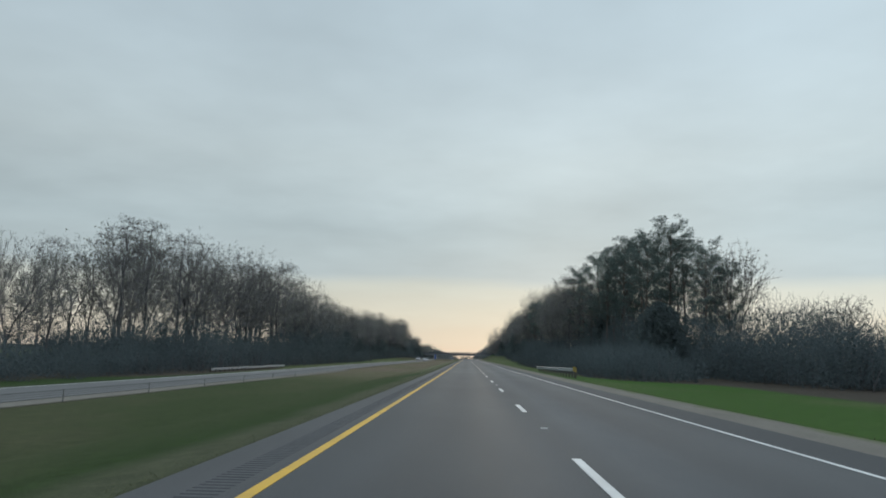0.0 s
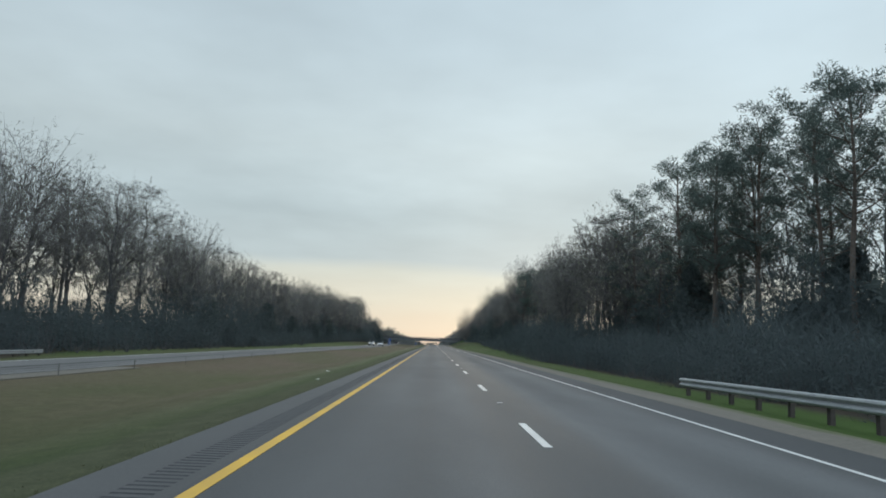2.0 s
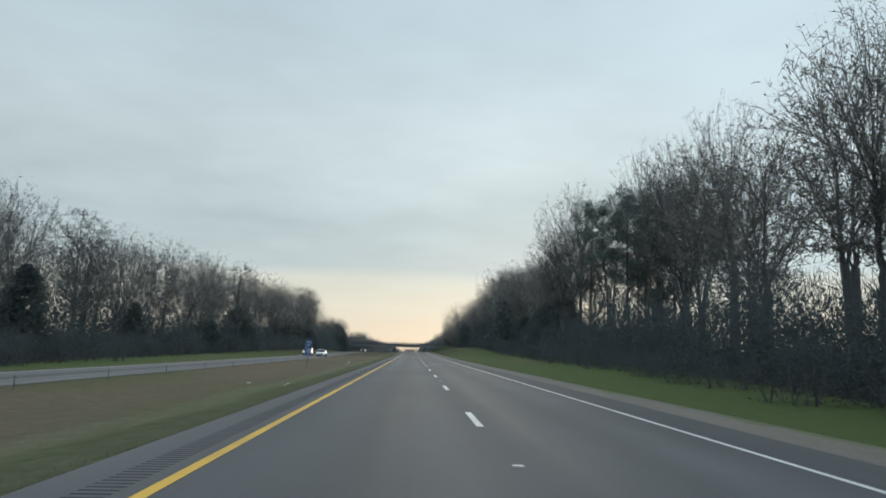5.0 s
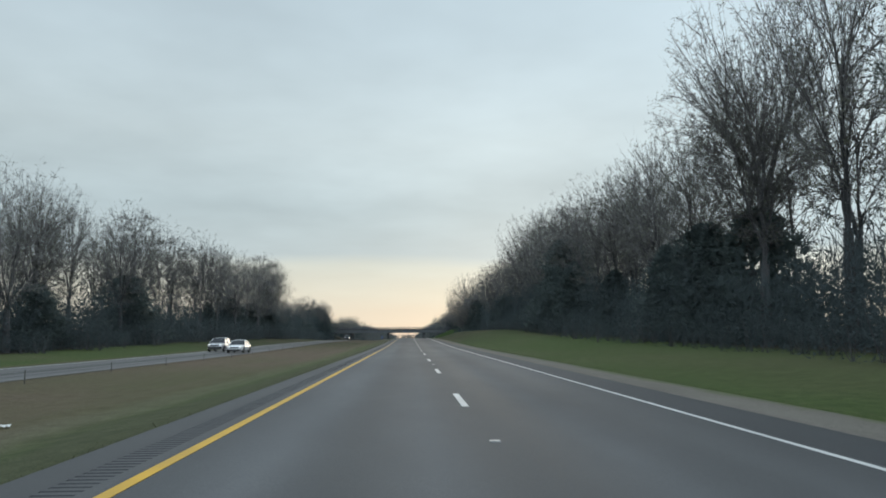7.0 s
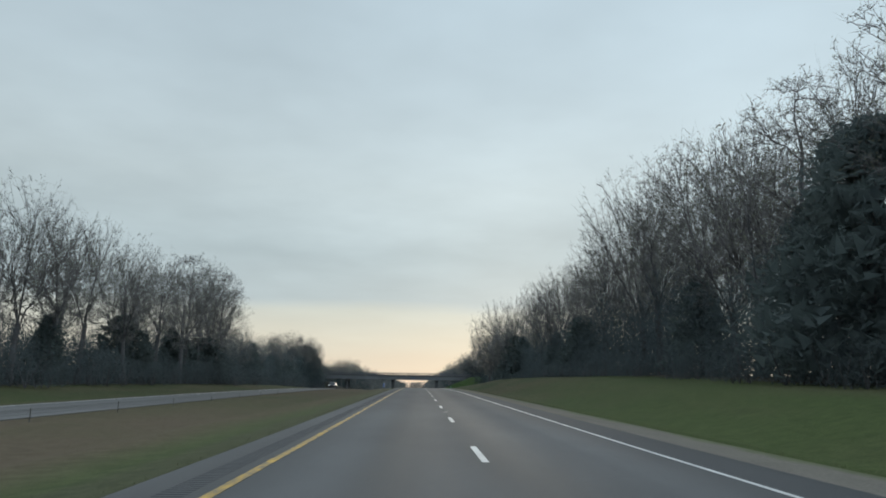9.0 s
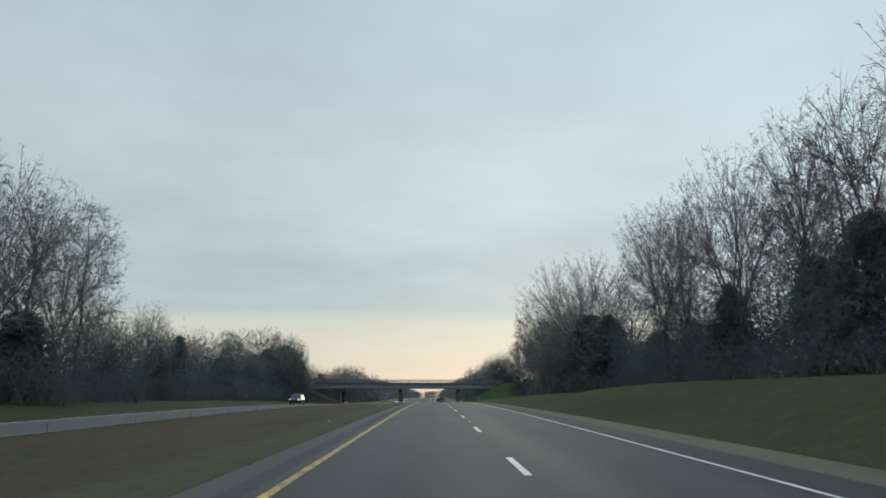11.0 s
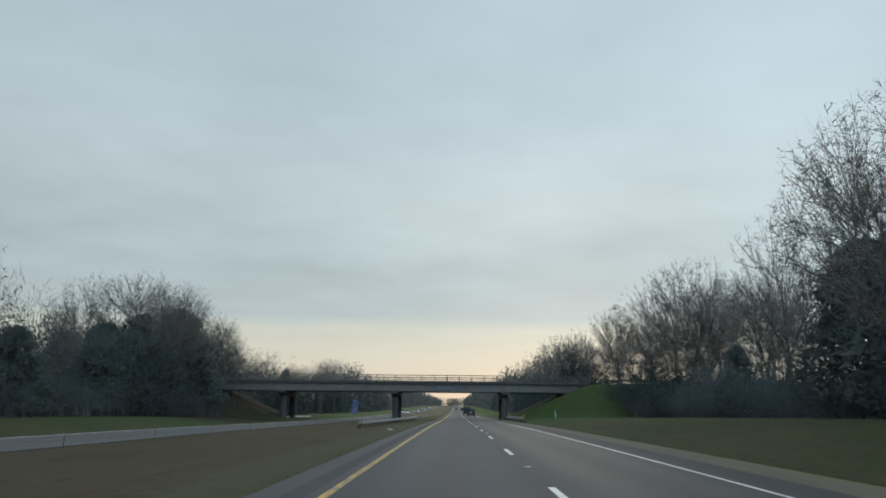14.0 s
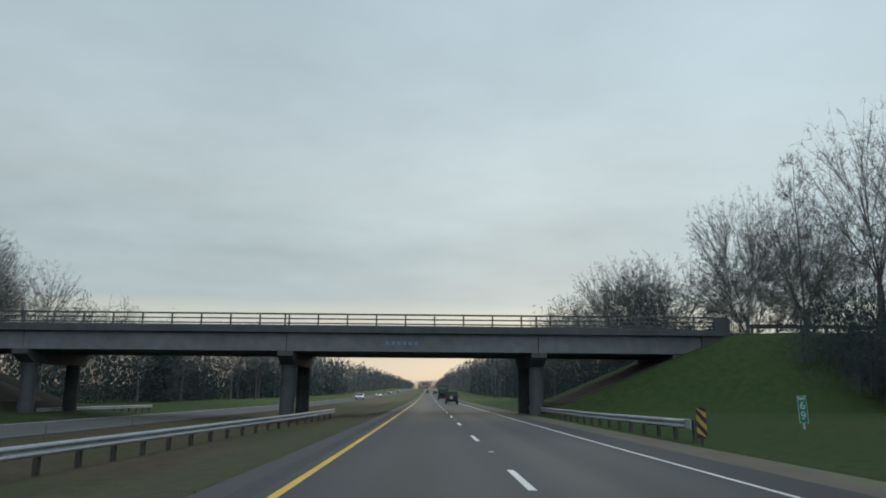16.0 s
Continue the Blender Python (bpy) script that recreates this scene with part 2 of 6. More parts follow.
def grass_ground():
    """Mown grass: green by the road, dry and brown in the middle of the median, with patches."""
    mat, nt, bsdf = material("grass_ground", 0.95, 0.0, 0.1)
    patch = noise_node(nt, 0.045, 5, 0.6, (1.0, 0.45, 1.0))
    tuft = noise_node(nt, 2.2, 5, 0.7)
    blade = noise_node(nt, 26.0, 3, 0.7)
    tc = nt.nodes.new("ShaderNodeTexCoord")
    sep = nt.nodes.new("ShaderNodeSeparateXYZ")
    nt.links.new(tc.outputs["Object"], sep.inputs[0])
    green = ramp_node(nt, tuft, [(0.25, (0.056, 0.084, 0.027)), (0.75, (0.106, 0.144, 0.052))])
    dry = ramp_node(nt, tuft, [(0.25, (0.118, 0.088, 0.064)), (0.75, (0.205, 0.158, 0.114))])
    # dry band along the middle of the median, uneven
    band = nt.nodes.new("ShaderNodeMapRange")
    band.interpolation_type = "SMOOTHSTEP"
    band.inputs["From Min"].default_value, band.inputs["From Max"].default_value = -4.2, -6.8
    nt.links.new(sep.outputs[0], band.inputs["Value"])
    edge = nt.nodes.new("ShaderNodeMapRange")
    edge.interpolation_type = "SMOOTHSTEP"
    edge.inputs["From Min"].default_value, edge.inputs["From Max"].default_value = -30.0, -24.0
    nt.links.new(sep.outputs[0], edge.inputs["Value"])
    early = nt.nodes.new("ShaderNodeMapRange")
    early.interpolation_type = "SMOOTHSTEP"
    early.inputs["From Min"].default_value, early.inputs["From Max"].default_value = 55.0, 110.0
    early.inputs["To Min"].default_value = 0.15
    nt.links.new(sep.outputs[1], early.inputs["Value"])

    def mul(a, b):
        n = nt.nodes.new("ShaderNodeMath")
        n.operation = "MULTIPLY"
        nt.links.new(a, n.inputs[0])
        nt.links.new(b, n.inputs[1])
        return n.outputs[0]

    fresh = ramp_node(nt, tuft, [(0.25, (0.032, 0.076, 0.011)), (0.75, (0.060, 0.128, 0.022))])
    fresh_dull = ramp_node(nt, tuft, [(0.25, (0.022, 0.044, 0.010)), (0.75, (0.042, 0.076, 0.019))])
    young = nt.nodes.new("ShaderNodeMapRange")
    young.interpolation_type = "SMOOTHSTEP"
    young.inputs["From Min"].default_value, young.inputs["From Max"].default_value = 120.0, 60.0
    nt.links.new(sep.outputs[1], young.inputs["Value"])
    right = nt.nodes.new("ShaderNodeMapRange")
    right.interpolation_type = "SMOOTHSTEP"
    right.inputs["From Min"].default_value, right.inputs["From Max"].default_value = 0.0, 8.0
    nt.links.new(sep.outputs[0], right.inputs["Value"])
    green = mix_node(nt, young.outputs[0], green, mix_node(nt, right.outputs[0], fresh_dull, fresh))
    breakup = ramp_node(nt, patch, [(0.32, (0.35, 0.35, 0.35)), (0.58, (1, 1, 1))])
    fac = mul(mul(band.outputs[0], edge.outputs[0]), mul(early.outputs[0], breakup))
    some = ramp_node(nt, patch, [(0.5, (0, 0, 0)), (0.75, (0.55, 0.55, 0.55))])
    col = mix_node(nt, some, green, dry)
    col = mix_node(nt, fac, col, dry)

    def step(axis, a, b, lo=0.0, hi=1.0):
        n = nt.nodes.new("ShaderNodeMapRange")
        n.interpolation_type = "SMOOTHSTEP"
        n.inputs["From Min"].default_value, n.inputs["From Max"].default_value = a, b
        n.inputs["To Min"].default_value, n.inputs["To Max"].default_value = lo, hi
        nt.links.new(axis, n.inputs["Value"])
        return n.outputs[0]

    # a wandering x, so that the bands have uneven edges
    wander = nt.nodes.new("ShaderNodeMath")
    wander.operation = "MULTIPLY_ADD"
    wander.inputs[1].default_value = 3.0
    nt.links.new(noise_node(nt, 0.12, 4, 0.6), wander.inputs[0])
    nt.links.new(sep.outputs[0], wander.inputs[2])
    wx = wander.outputs[0]                       # about x + 1.5
    # pale dry strip where the mower turns, between the green verge and the middle
    pale = ramp_node(nt, tuft, [(0.25, (0.150, 0.140, 0.100)), (0.75, (0.235, 0.215, 0.155))])
    strip_fac = mul(mul(step(wx, -4.9, -4.0), step(wx, -2.6, -3.4)), step(sep.outputs[1], 60.0, 110.0, 0.0, 0.45))
    strip_fac = mul(strip_fac, step(sep.outputs[1], 330.0, 250.0, 0.15, 1.0))
    col = mix_node(nt, strip_fac, col, pale)
    # trodden, greyish turf beside the pavement
    edge_turf = ramp_node(nt, tuft, [(0.25, (0.070, 0.072, 0.044)), (0.75, (0.130, 0.130, 0.085))])
    col = mix_node(nt, mul(step(wx, -3.4, -2.2, 0.0, 0.75), step(wx, 9.5, 6.0)), col, edge_turf)
    # duller, browner turf on the last stretch before the overpass, lower exposure painted in
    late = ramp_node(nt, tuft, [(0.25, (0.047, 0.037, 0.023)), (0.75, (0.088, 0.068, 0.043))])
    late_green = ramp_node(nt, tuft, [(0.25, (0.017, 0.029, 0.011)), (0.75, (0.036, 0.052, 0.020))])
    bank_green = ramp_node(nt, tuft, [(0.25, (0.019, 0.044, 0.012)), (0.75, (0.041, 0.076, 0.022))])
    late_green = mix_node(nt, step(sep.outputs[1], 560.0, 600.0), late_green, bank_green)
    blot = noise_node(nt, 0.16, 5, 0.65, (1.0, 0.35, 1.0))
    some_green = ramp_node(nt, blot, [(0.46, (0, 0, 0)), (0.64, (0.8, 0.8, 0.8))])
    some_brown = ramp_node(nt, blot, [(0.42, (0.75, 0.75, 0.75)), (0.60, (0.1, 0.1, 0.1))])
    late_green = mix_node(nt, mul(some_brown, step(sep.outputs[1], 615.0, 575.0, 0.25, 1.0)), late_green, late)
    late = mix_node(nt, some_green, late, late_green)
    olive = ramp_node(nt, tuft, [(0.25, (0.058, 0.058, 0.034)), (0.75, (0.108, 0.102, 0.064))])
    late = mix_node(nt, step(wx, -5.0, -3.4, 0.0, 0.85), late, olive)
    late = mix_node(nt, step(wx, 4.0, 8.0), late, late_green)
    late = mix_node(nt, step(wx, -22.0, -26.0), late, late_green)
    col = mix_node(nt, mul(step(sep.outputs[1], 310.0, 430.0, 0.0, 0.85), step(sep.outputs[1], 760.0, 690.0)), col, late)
    # leaf litter under the woods
    litter = ramp_node(nt, tuft, [(0.25, (0.045, 0.038, 0.031)), (0.75, (0.085, 0.070, 0.054))])

    def shifted(amount, y0, y1):
        n = nt.nodes.new("ShaderNodeMath")
        n.operation = "MULTIPLY_ADD"
        n.inputs[1].default_value = amount
        nt.links.new(mul(step(sep.outputs[1], y0, y1), step(sep.outputs[1], 66.0, 80.0)), n.inputs[0])
        nt.links.new(wx, n.inputs[2])
        return n.outputs[0]

    edge_l = nt.nodes.new("ShaderNodeMath")
    edge_l.operation = "ADD"
    nt.links.new(shifted(-5.0, 290.0, 230.0), edge_l.inputs[0])
    nt.links.new(step(sep.outputs[1], 150.0, 115.0, 0.0, -6.0), edge_l.inputs[1])
    wood_l, wood_r = step(edge_l.outputs[0], -38.5, -41.0), step(shifted(9.5, 235.0, 160.0), 23.0, 25.5)
    # open fields again beyond the woods
    wood_l, wood_r = mul(wood_l, step(wx, -95.0, -75.0)), mul(wood_r, step(wx, 75.0, 58.0))
    under = nt.nodes.new("ShaderNodeMath")
    under.operation = "ADD"
    nt.links.new(wood_l, under.inputs[0])
    nt.links.new(wood_r, under.inputs[1])
    col = mix_node(nt, mul(under.outputs[0], step(sep.outputs[1], 612.0, 598.0)), col, litter)
    # west bank by the bridge: its shade put into a darker ground colour
    rough = mul(mul(step(wx, -26.0, -30.0), step(sep.outputs[1], 604.0, 616.0)), step(sep.outputs[1], 668.0, 656.0))
    scrub = ramp_node(nt, tuft, [(0.25, (0.022, 0.023, 0.016)), (0.75, (0.048, 0.047, 0.033))])
    col = mix_node(nt, rough, col, scrub)
    fine = ramp_node(nt, blade, [(0.3, (0.44, 0.44, 0.44)), (0.7, (0.98, 0.98, 0.94))])
    nt.links.new(mix_node(nt, 1.0, col, fine, "MULTIPLY"), bsdf.inputs["Base Color"])
    bump_node(nt, bsdf, mix_node(nt, 0.5, tuft, blade), 0.8, 0.08)
    return mat


def gravel_edge():
    """Pale gravel with tufts of grass creeping in from its outer side."""
    mat, nt, bsdf = material("shoulder_gravel", 0.95, 0.0, 0.2)
    stones, patch, tuft = noise_node(nt, 14.0, 5), noise_node(nt, 0.9, 4, 0.6, (1.0, 0.3, 1.0)), noise_node(nt, 2.2, 5, 0.7)
    col = ramp_node(nt, mix_node(nt, 0.4, stones, patch), [(0.32, (0.098, 0.089, 0.074)), (0.68, (0.170, 0.156, 0.132))])
    turf = ramp_node(nt, tuft, [(0.25, (0.060, 0.070, 0.034)), (0.75, (0.115, 0.122, 0.066))])
    tc, sep = nt.nodes.new("ShaderNodeTexCoord"), nt.nodes.new("ShaderNodeSeparateXYZ")
    nt.links.new(tc.outputs["Object"], sep.inputs[0])
    lean = nt.nodes.new("ShaderNodeMath")
    lean.operation = "MULTIPLY_ADD"
    lean.inputs[1].default_value = 1.6
    nt.links.new(patch, lean.inputs[0])
    nt.links.new(sep.outputs[0], lean.inputs[2])
    reach = nt.nodes.new("ShaderNodeMapRange")
    reach.interpolation_type = "SMOOTHSTEP"
    reach.inputs["From Min"].default_value, reach.inputs["From Max"].default_value = 8.55, 9.0
    nt.links.new(lean.outputs[0], reach.inputs["Value"])
    # browner on the last stretch, with a lower exposure put into the colour
    dim_brown = nt.nodes.new("ShaderNodeMapRange")
    dim_brown.interpolation_type = "SMOOTHSTEP"
    dim_brown.inputs["From Min"].default_value, dim_brown.inputs["From Max"].default_value = 330.0, 395.0
    nt.links.new(sep.outputs[1], dim_brown.inputs["Value"])
    col = mix_node(nt, dim_brown.outputs[0], col, mix_node(nt, 1.0, col, (0.72, 0.68, 0.62), "MULTIPLY"))
    nt.links.new(mix_node(nt, reach.outputs[0], col, turf), bsdf.inputs["Base Color"])
    bump_node(nt, bsdf, stones, 0.6)
    return mat


M_GRASS = grass_ground()
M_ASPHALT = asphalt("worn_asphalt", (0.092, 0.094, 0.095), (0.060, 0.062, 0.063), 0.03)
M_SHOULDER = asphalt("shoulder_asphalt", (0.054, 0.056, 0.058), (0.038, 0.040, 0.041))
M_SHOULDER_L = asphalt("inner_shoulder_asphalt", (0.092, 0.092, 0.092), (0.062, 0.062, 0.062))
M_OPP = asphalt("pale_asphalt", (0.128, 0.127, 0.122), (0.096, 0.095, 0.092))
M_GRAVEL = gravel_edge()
M_GROOVE_SHADE = plain("shaded_groove_asphalt", (0.030, 0.031, 0.033), (0.055, 0.056, 0.058), 20.0, 0.9, 0, 0.3)
M_YELLOW = paint("yellow_paint", (0.62, 0.36, 0.035), (0.44, 0.27, 0.05), (0.11, 0.105, 0.09), (295, 345, 600, 545))
M_WHITE = paint("white_paint", (0.56, 0.555, 0.53), (0.42, 0.415, 0.40), (0.14, 0.14, 0.14))
M_GALV = plain("galvanised_steel", (0.22, 0.235, 0.245), (0.34, 0.355, 0.36), 8.0, 0.55, 0.35, 0.05, 0.06)
M_POST = plain("weathered_post", (0.035, 0.031, 0.028), (0.075, 0.066, 0.058), 12.0, 0.9, 0, 0.4, 0.15)
M_CABLEPOST = plain("dull_galvanised_post", (0.075, 0.074, 0.068), (0.115, 0.112, 0.104), 8.0, 0.8, 0.0, 0.05)
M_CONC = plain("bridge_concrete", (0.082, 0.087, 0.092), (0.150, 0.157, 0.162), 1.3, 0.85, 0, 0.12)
M_CONC_DARK = plain("dark_concrete", (0.042, 0.044, 0.046), (0.086, 0.088, 0.089), 1.1, 0.9, 0, 0.15)
M_RAIL = plain("painted_bridge_rail", (0.055, 0.058, 0.062), (0.10, 0.104, 0.11), 9.0, 0.55, 0.3, 0.05)
M_BARK = plain("grey_bark", (0.056, 0.055, 0.056), (0.115, 0.112, 0.112), 5.0, 0.95, 0, 0.5, 0.2, 0.1)
M_TWIG = plain("fine_twigs", (0.105, 0.101, 0.100), (0.175, 0.168, 0.162), 0.6, 0.95, 0, 0, 0.2, 0.1)
M_BUD = leafy(plain("spring_buds", (0.140, 0.144, 0.105), (0.225, 0.228, 0.170), 0.5, 0.9, 0, 0, 0.25, 0.1), 0.4)
M_PINEBARK = plain("pine_bark", (0.065, 0.055, 0.048), (0.135, 0.112, 0.095), 4.0, 0.95, 0, 0.6, 0.15, 0.1)
M_NEEDLE = leafy(plain("pine_needles", (0.076, 0.102, 0.096), (0.112, 0.140, 0.122), 0.9, 0.7, 0, 0, 0.15, 0.2), 0.5)
M_CEDAR = leafy(plain("cedar_foliage", (0.074, 0.094, 0.094), (0.106, 0.128, 0.120), 1.1, 0.8, 0, 0, 0.2, 0.15), 0.5)
# haze is put into the leaf and brush colours: blue tint, lifted darks
M_SHRUB = leafy(plain("thicket_leaves", (0.061, 0.079, 0.081), (0.092, 0.112, 0.110), 0.8, 0.9, 0, 0, 0.12, 0.1), 0.5)
M_BRUSH = leafy(plain("hazy_brush", (0.062, 0.079, 0.083), (0.097, 0.115, 0.117), 0.8, 0.95, 0, 0, 0.15, 0.1), 0.45)
# evergreen leaves, darkened so the colour includes the shade inside dense scrub
M_EVER_SHADED = leafy(plain("shaded_evergreen_scrub", (0.034, 0.046, 0.049), (0.056, 0.070, 0.070), 0.8, 0.9, 0, 0, 0.15, 0.1), 0.4)
M_BLADE = leafy(plain("grass_blades", (0.072, 0.080, 0.044), (0.135, 0.138, 0.080), 0.4, 0.9, 0, 0, 0, 0.1), 0.4)
M_BLUE = plain("blue_sign_sheeting", (0.006, 0.040, 0.170), (0.010, 0.058, 0.225), 5.0, 0.5, 0, 0)
M_GREEN = plain("green_sign_sheeting", (0.005, 0.12, 0.075), (0.008, 0.16, 0.10), 5.0, 0.4, 0, 0)
M_SIGNWHITE = plain("white_sheeting", (0.372, 0.384, 0.396), (0.468, 0.480, 0.480), 5.0, 0.4, 0, 0)
M_SIGNYELLOW = plain("yellow_sheeting", (0.28, 0.19, 0.03), (0.38, 0.27, 0.045), 5.0, 0.5, 0, 0)
M_REFLECTOR = plain("dull_reflector", (0.30, 0.30, 0.29), (0.45, 0.45, 0.44), 9.0, 0.5, 0, 0)
M_BLACK = plain("black_paint", (0.012, 0.012, 0.013), (0.03, 0.03, 0.03), 6.0, 0.6, 0, 0)
M_TYRE = plain("tyre_rubber", (0.012, 0.012, 0.012), (0.03, 0.03, 0.03), 9.0, 0.85, 0, 0.1)
M_RIM = plain("alloy_rim", (0.30, 0.30, 0.31), (0.45, 0.45, 0.46), 6.0, 0.35, 0.8, 0)
M_GLASS_DARK = plain("tinted_glass", (0.010, 0.013, 0.016), (0.022, 0.027, 0.031), 2.0, 0.12, 0, 0, 0, 0.3)
M_CAR_SILVER = plain("silver_car_paint", (0.42, 0.43, 0.44), (0.52, 0.53, 0.54), 2.0, 0.28, 0.5, 0)
M_CAR_WHITE = plain("white_car_paint", (0.66, 0.67, 0.68), (0.76, 0.77, 0.77), 2.0, 0.25, 0, 0, 0, 0.5)
M_CAR_DARK = plain("dark_car_paint", (0.022, 0.025, 0.028), (0.042, 0.046, 0.05), 2.0, 0.25, 0.2, 0, 0, 0.6)
M_CAR_GREY = plain("grey_car_paint", (0.05, 0.055, 0.058), (0.08, 0.086, 0.09), 2.0, 0.3, 0.3, 0, 0, 0.4)
# slope earth darkened so that its colour holds the shade under the bridge
M_SHADED_SLOPE = plain("bare_slope_earth", (0.022, 0.021, 0.018), (0.046, 0.043, 0.036), 1.6, 0.95, 0, 0.5)
M_SEAM = plain("dark_seam", (0.055, 0.055, 0.054), (0.080, 0.080, 0.078), 3.0, 0.9, 0, 0.1)
M_LITTER = plain("pale_litter", (0.55, 0.55, 0.52), (0.75, 0.75, 0.72), 6.0, 0.8, 0, 0.2)


def lamp_material(name, colour, strength):
    mat, _, bsdf = material(name, 0.2)
    bsdf.inputs["Base Color"].default_value = (*colour, 1)
    bsdf.inputs["Emission Color"].default_value = (*colour, 1)
    bsdf.inputs["Emission Strength"].default_value = strength
    return mat


M_HEAD = lamp_material("headlight_lens", (0.95, 0.93, 0.88), 0.5)
M_TAIL = lamp_material("tail_light_lens", (0.18, 0.010, 0.008), 0.12)

# ---------------------------------------------------------------- mesh helpers


def mesh_from(name, verts, faces, mats, smooth=False, indices=None):
    me = bpy.data.meshes.new(name)
    me.from_pydata([tuple(map(float, v)) for v in verts], [], [tuple(map(int, f)) for f in faces])
    for mt in (mats if isinstance(mats, (list, tuple)) else [mats]):
        me.materials.append(mt)
    if indices is not None:
        me.polygons.foreach_set("material_index", np.asarray(indices, dtype=np.int32))
    if smooth:
        me.polygons.foreach_set("use_smooth", np.ones(len(me.polygons), dtype=bool))
    me.update()
    return me


def part(name, me, parent, label="", m=None):
    """One mesh object under a thing or under a part. me: a mesh, or a bmesh with its material."""
    ob = new(name, me)
    ob.parent = parent
    if m is not None:
        ob.matrix_basis = m
    if label:
        tagged(ob, label)
    return ob


def thing(name, m, label, category, group="", kind=""):
    ob = new(name)
    ob.empty_display_size = 0.2
    ob.matrix_basis = m
    return tagged(ob, label, category, group, kind)


class Geo:
    """Collects vertices and faces of one mesh."""

    def __init__(self):
        self.v, self.f, self.n = [], [], 0

    def add(self, verts, faces):
        self.v.extend(tuple(map(float, p)) for p in verts)
        self.f.extend(tuple(i + self.n for i in f) for f in faces)
        self.n += len(verts)

    def box(self, x0, x1, y0, y1, z0, z1, bevel=0.0):
        b = min(bevel, (x1 - x0) / 3, (z1 - z0) / 3, (y1 - y0) / 3)
        if b <= 0:
            vs = [(x, y, z) for z in (z0, z1) for y in (y0, y1) for x in (x0, x1)]
            self.add(vs, [(0, 2, 3, 1), (4, 5, 7, 6), (0, 1, 5, 4), (2, 6, 7, 3), (0, 4, 6, 2), (1, 3, 7, 5)])
            return
        prof2 = [(x0 + b, z0), (x1 - b, z0), (x1, z0 + b), (x1, z1 - b), (x1 - b, z1), (x0 + b, z1), (x0, z1 - b), (x0, z0 + b)]
        vs = [(x, y, z) for y in (y0, y1) for x, z in prof2]
        fs = [(i, (i + 1) % 8, 8 + (i + 1) % 8, 8 + i) for i in range(8)] + [tuple(range(7, -1, -1)), tuple(range(8, 16))]
        self.add(vs, fs)

    def tube(self, pts, radii, sides=6, caps=True):
        pts = [Vector(p) for p in pts]
        k = len(pts)
        vs, fs = [], []
        for i, p in enumerate(pts):
            d = (pts[min(i + 1, k - 1)] - pts[max(i - 1, 0)]).normalized()
            a = d.cross(Vector((0.31, 0.95, 0.02)) if abs(d.y) < 0.9 else Vector((1, 0, 0.1))).normalized()
            b = d.cross(a)
            for s in range(sides):
                t = 2 * math.pi * s / sides
                vs.append(p + (a * math.cos(t) + b * math.sin(t)) * radii[i])
        for i in range(k - 1):
            for s in range(sides):
                t = (s + 1) % sides
                fs.append((i * sides + s, i * sides + t, (i + 1) * sides + t, (i + 1) * sides + s))
        if caps:
            fs.append(tuple(range(sides - 1, -1, -1)))
            fs.append(tuple((k - 1) * sides + s for s in range(sides)))
        self.add(vs, fs)

    def sweep(self, ring, path, closed=True, caps=False):
        """A cross-section (x, z) carried along places with their sideways direction: (point, side vector)."""
        k, r = len(path), len(ring)
        vs = []
        for p, side in path:
            p, side = Vector(p), Vector(side)
            vs += [p + side * x + Vector((0, 0, z)) for x, z in ring]
        fs = [(i * r + j, i * r + (j + 1) % r, (i + 1) * r + (j + 1) % r, (i + 1) * r + j)
              for i in range(k - 1) for j in range(r if closed else r - 1)]
        if caps:
            fs += [tuple(range(r - 1, -1, -1)), tuple((k - 1) * r + j for j in range(r))]
        self.add(vs, fs)

    def mesh(self, name, mat, smooth=False):
        return mesh_from(name, self.v, self.f, mat, smooth)

# ---------------------------------------------------------------- ground
ROWS = np.unique(np.concatenate([np.arange(-150, -20, 26.0), np.arange(-20, 612, 8.0), np.arange(612, 674, 1.6), np.arange(674, 1000, 12.0),
                                 np.arange(1000, 2200, 50.0), np.arange(2200, 4900, 450.0)]))
ROWZ = prof(ROWS)
CROSS_Z = float(prof(641)) + 6.1          # top of the overpass approach banks


def zroad(y):
    return np.interp(y, ROWS, ROWZ)


def smooth(a, b, y):
    t = np.clip((np.asarray(y, float) - a) / (b - a), 0, 1)
    return t * t * (3 - 2 * t)


def opp_shift(y):
    return -3.0 * (1 - smooth(110, 230, y))


def opp_drop(y):
    return -0.44 - 0.12 * (1 - smooth(430, 500, y)) - 0.39 * (1 - smooth(110, 230, y))


def bank_right(y):
    return np.interp(y, [-400, 200, 240, 300, 345, 400, 450, 470, 500, 560, 610, 700, 5000], [-.6, -.5, 0, .45, 1.1, 2.0, 2.0, 1.5, 1.25, .9, .6, .3, .3])


def bank_left(y):
    return np.interp(y, [-400, 230, 300, 400, 600, 700, 5000], [-1.2, -1.0, -.6, .1, .2, -.2, -.2])


OPP_IN, OPP_OUT = -16.9, -24.3


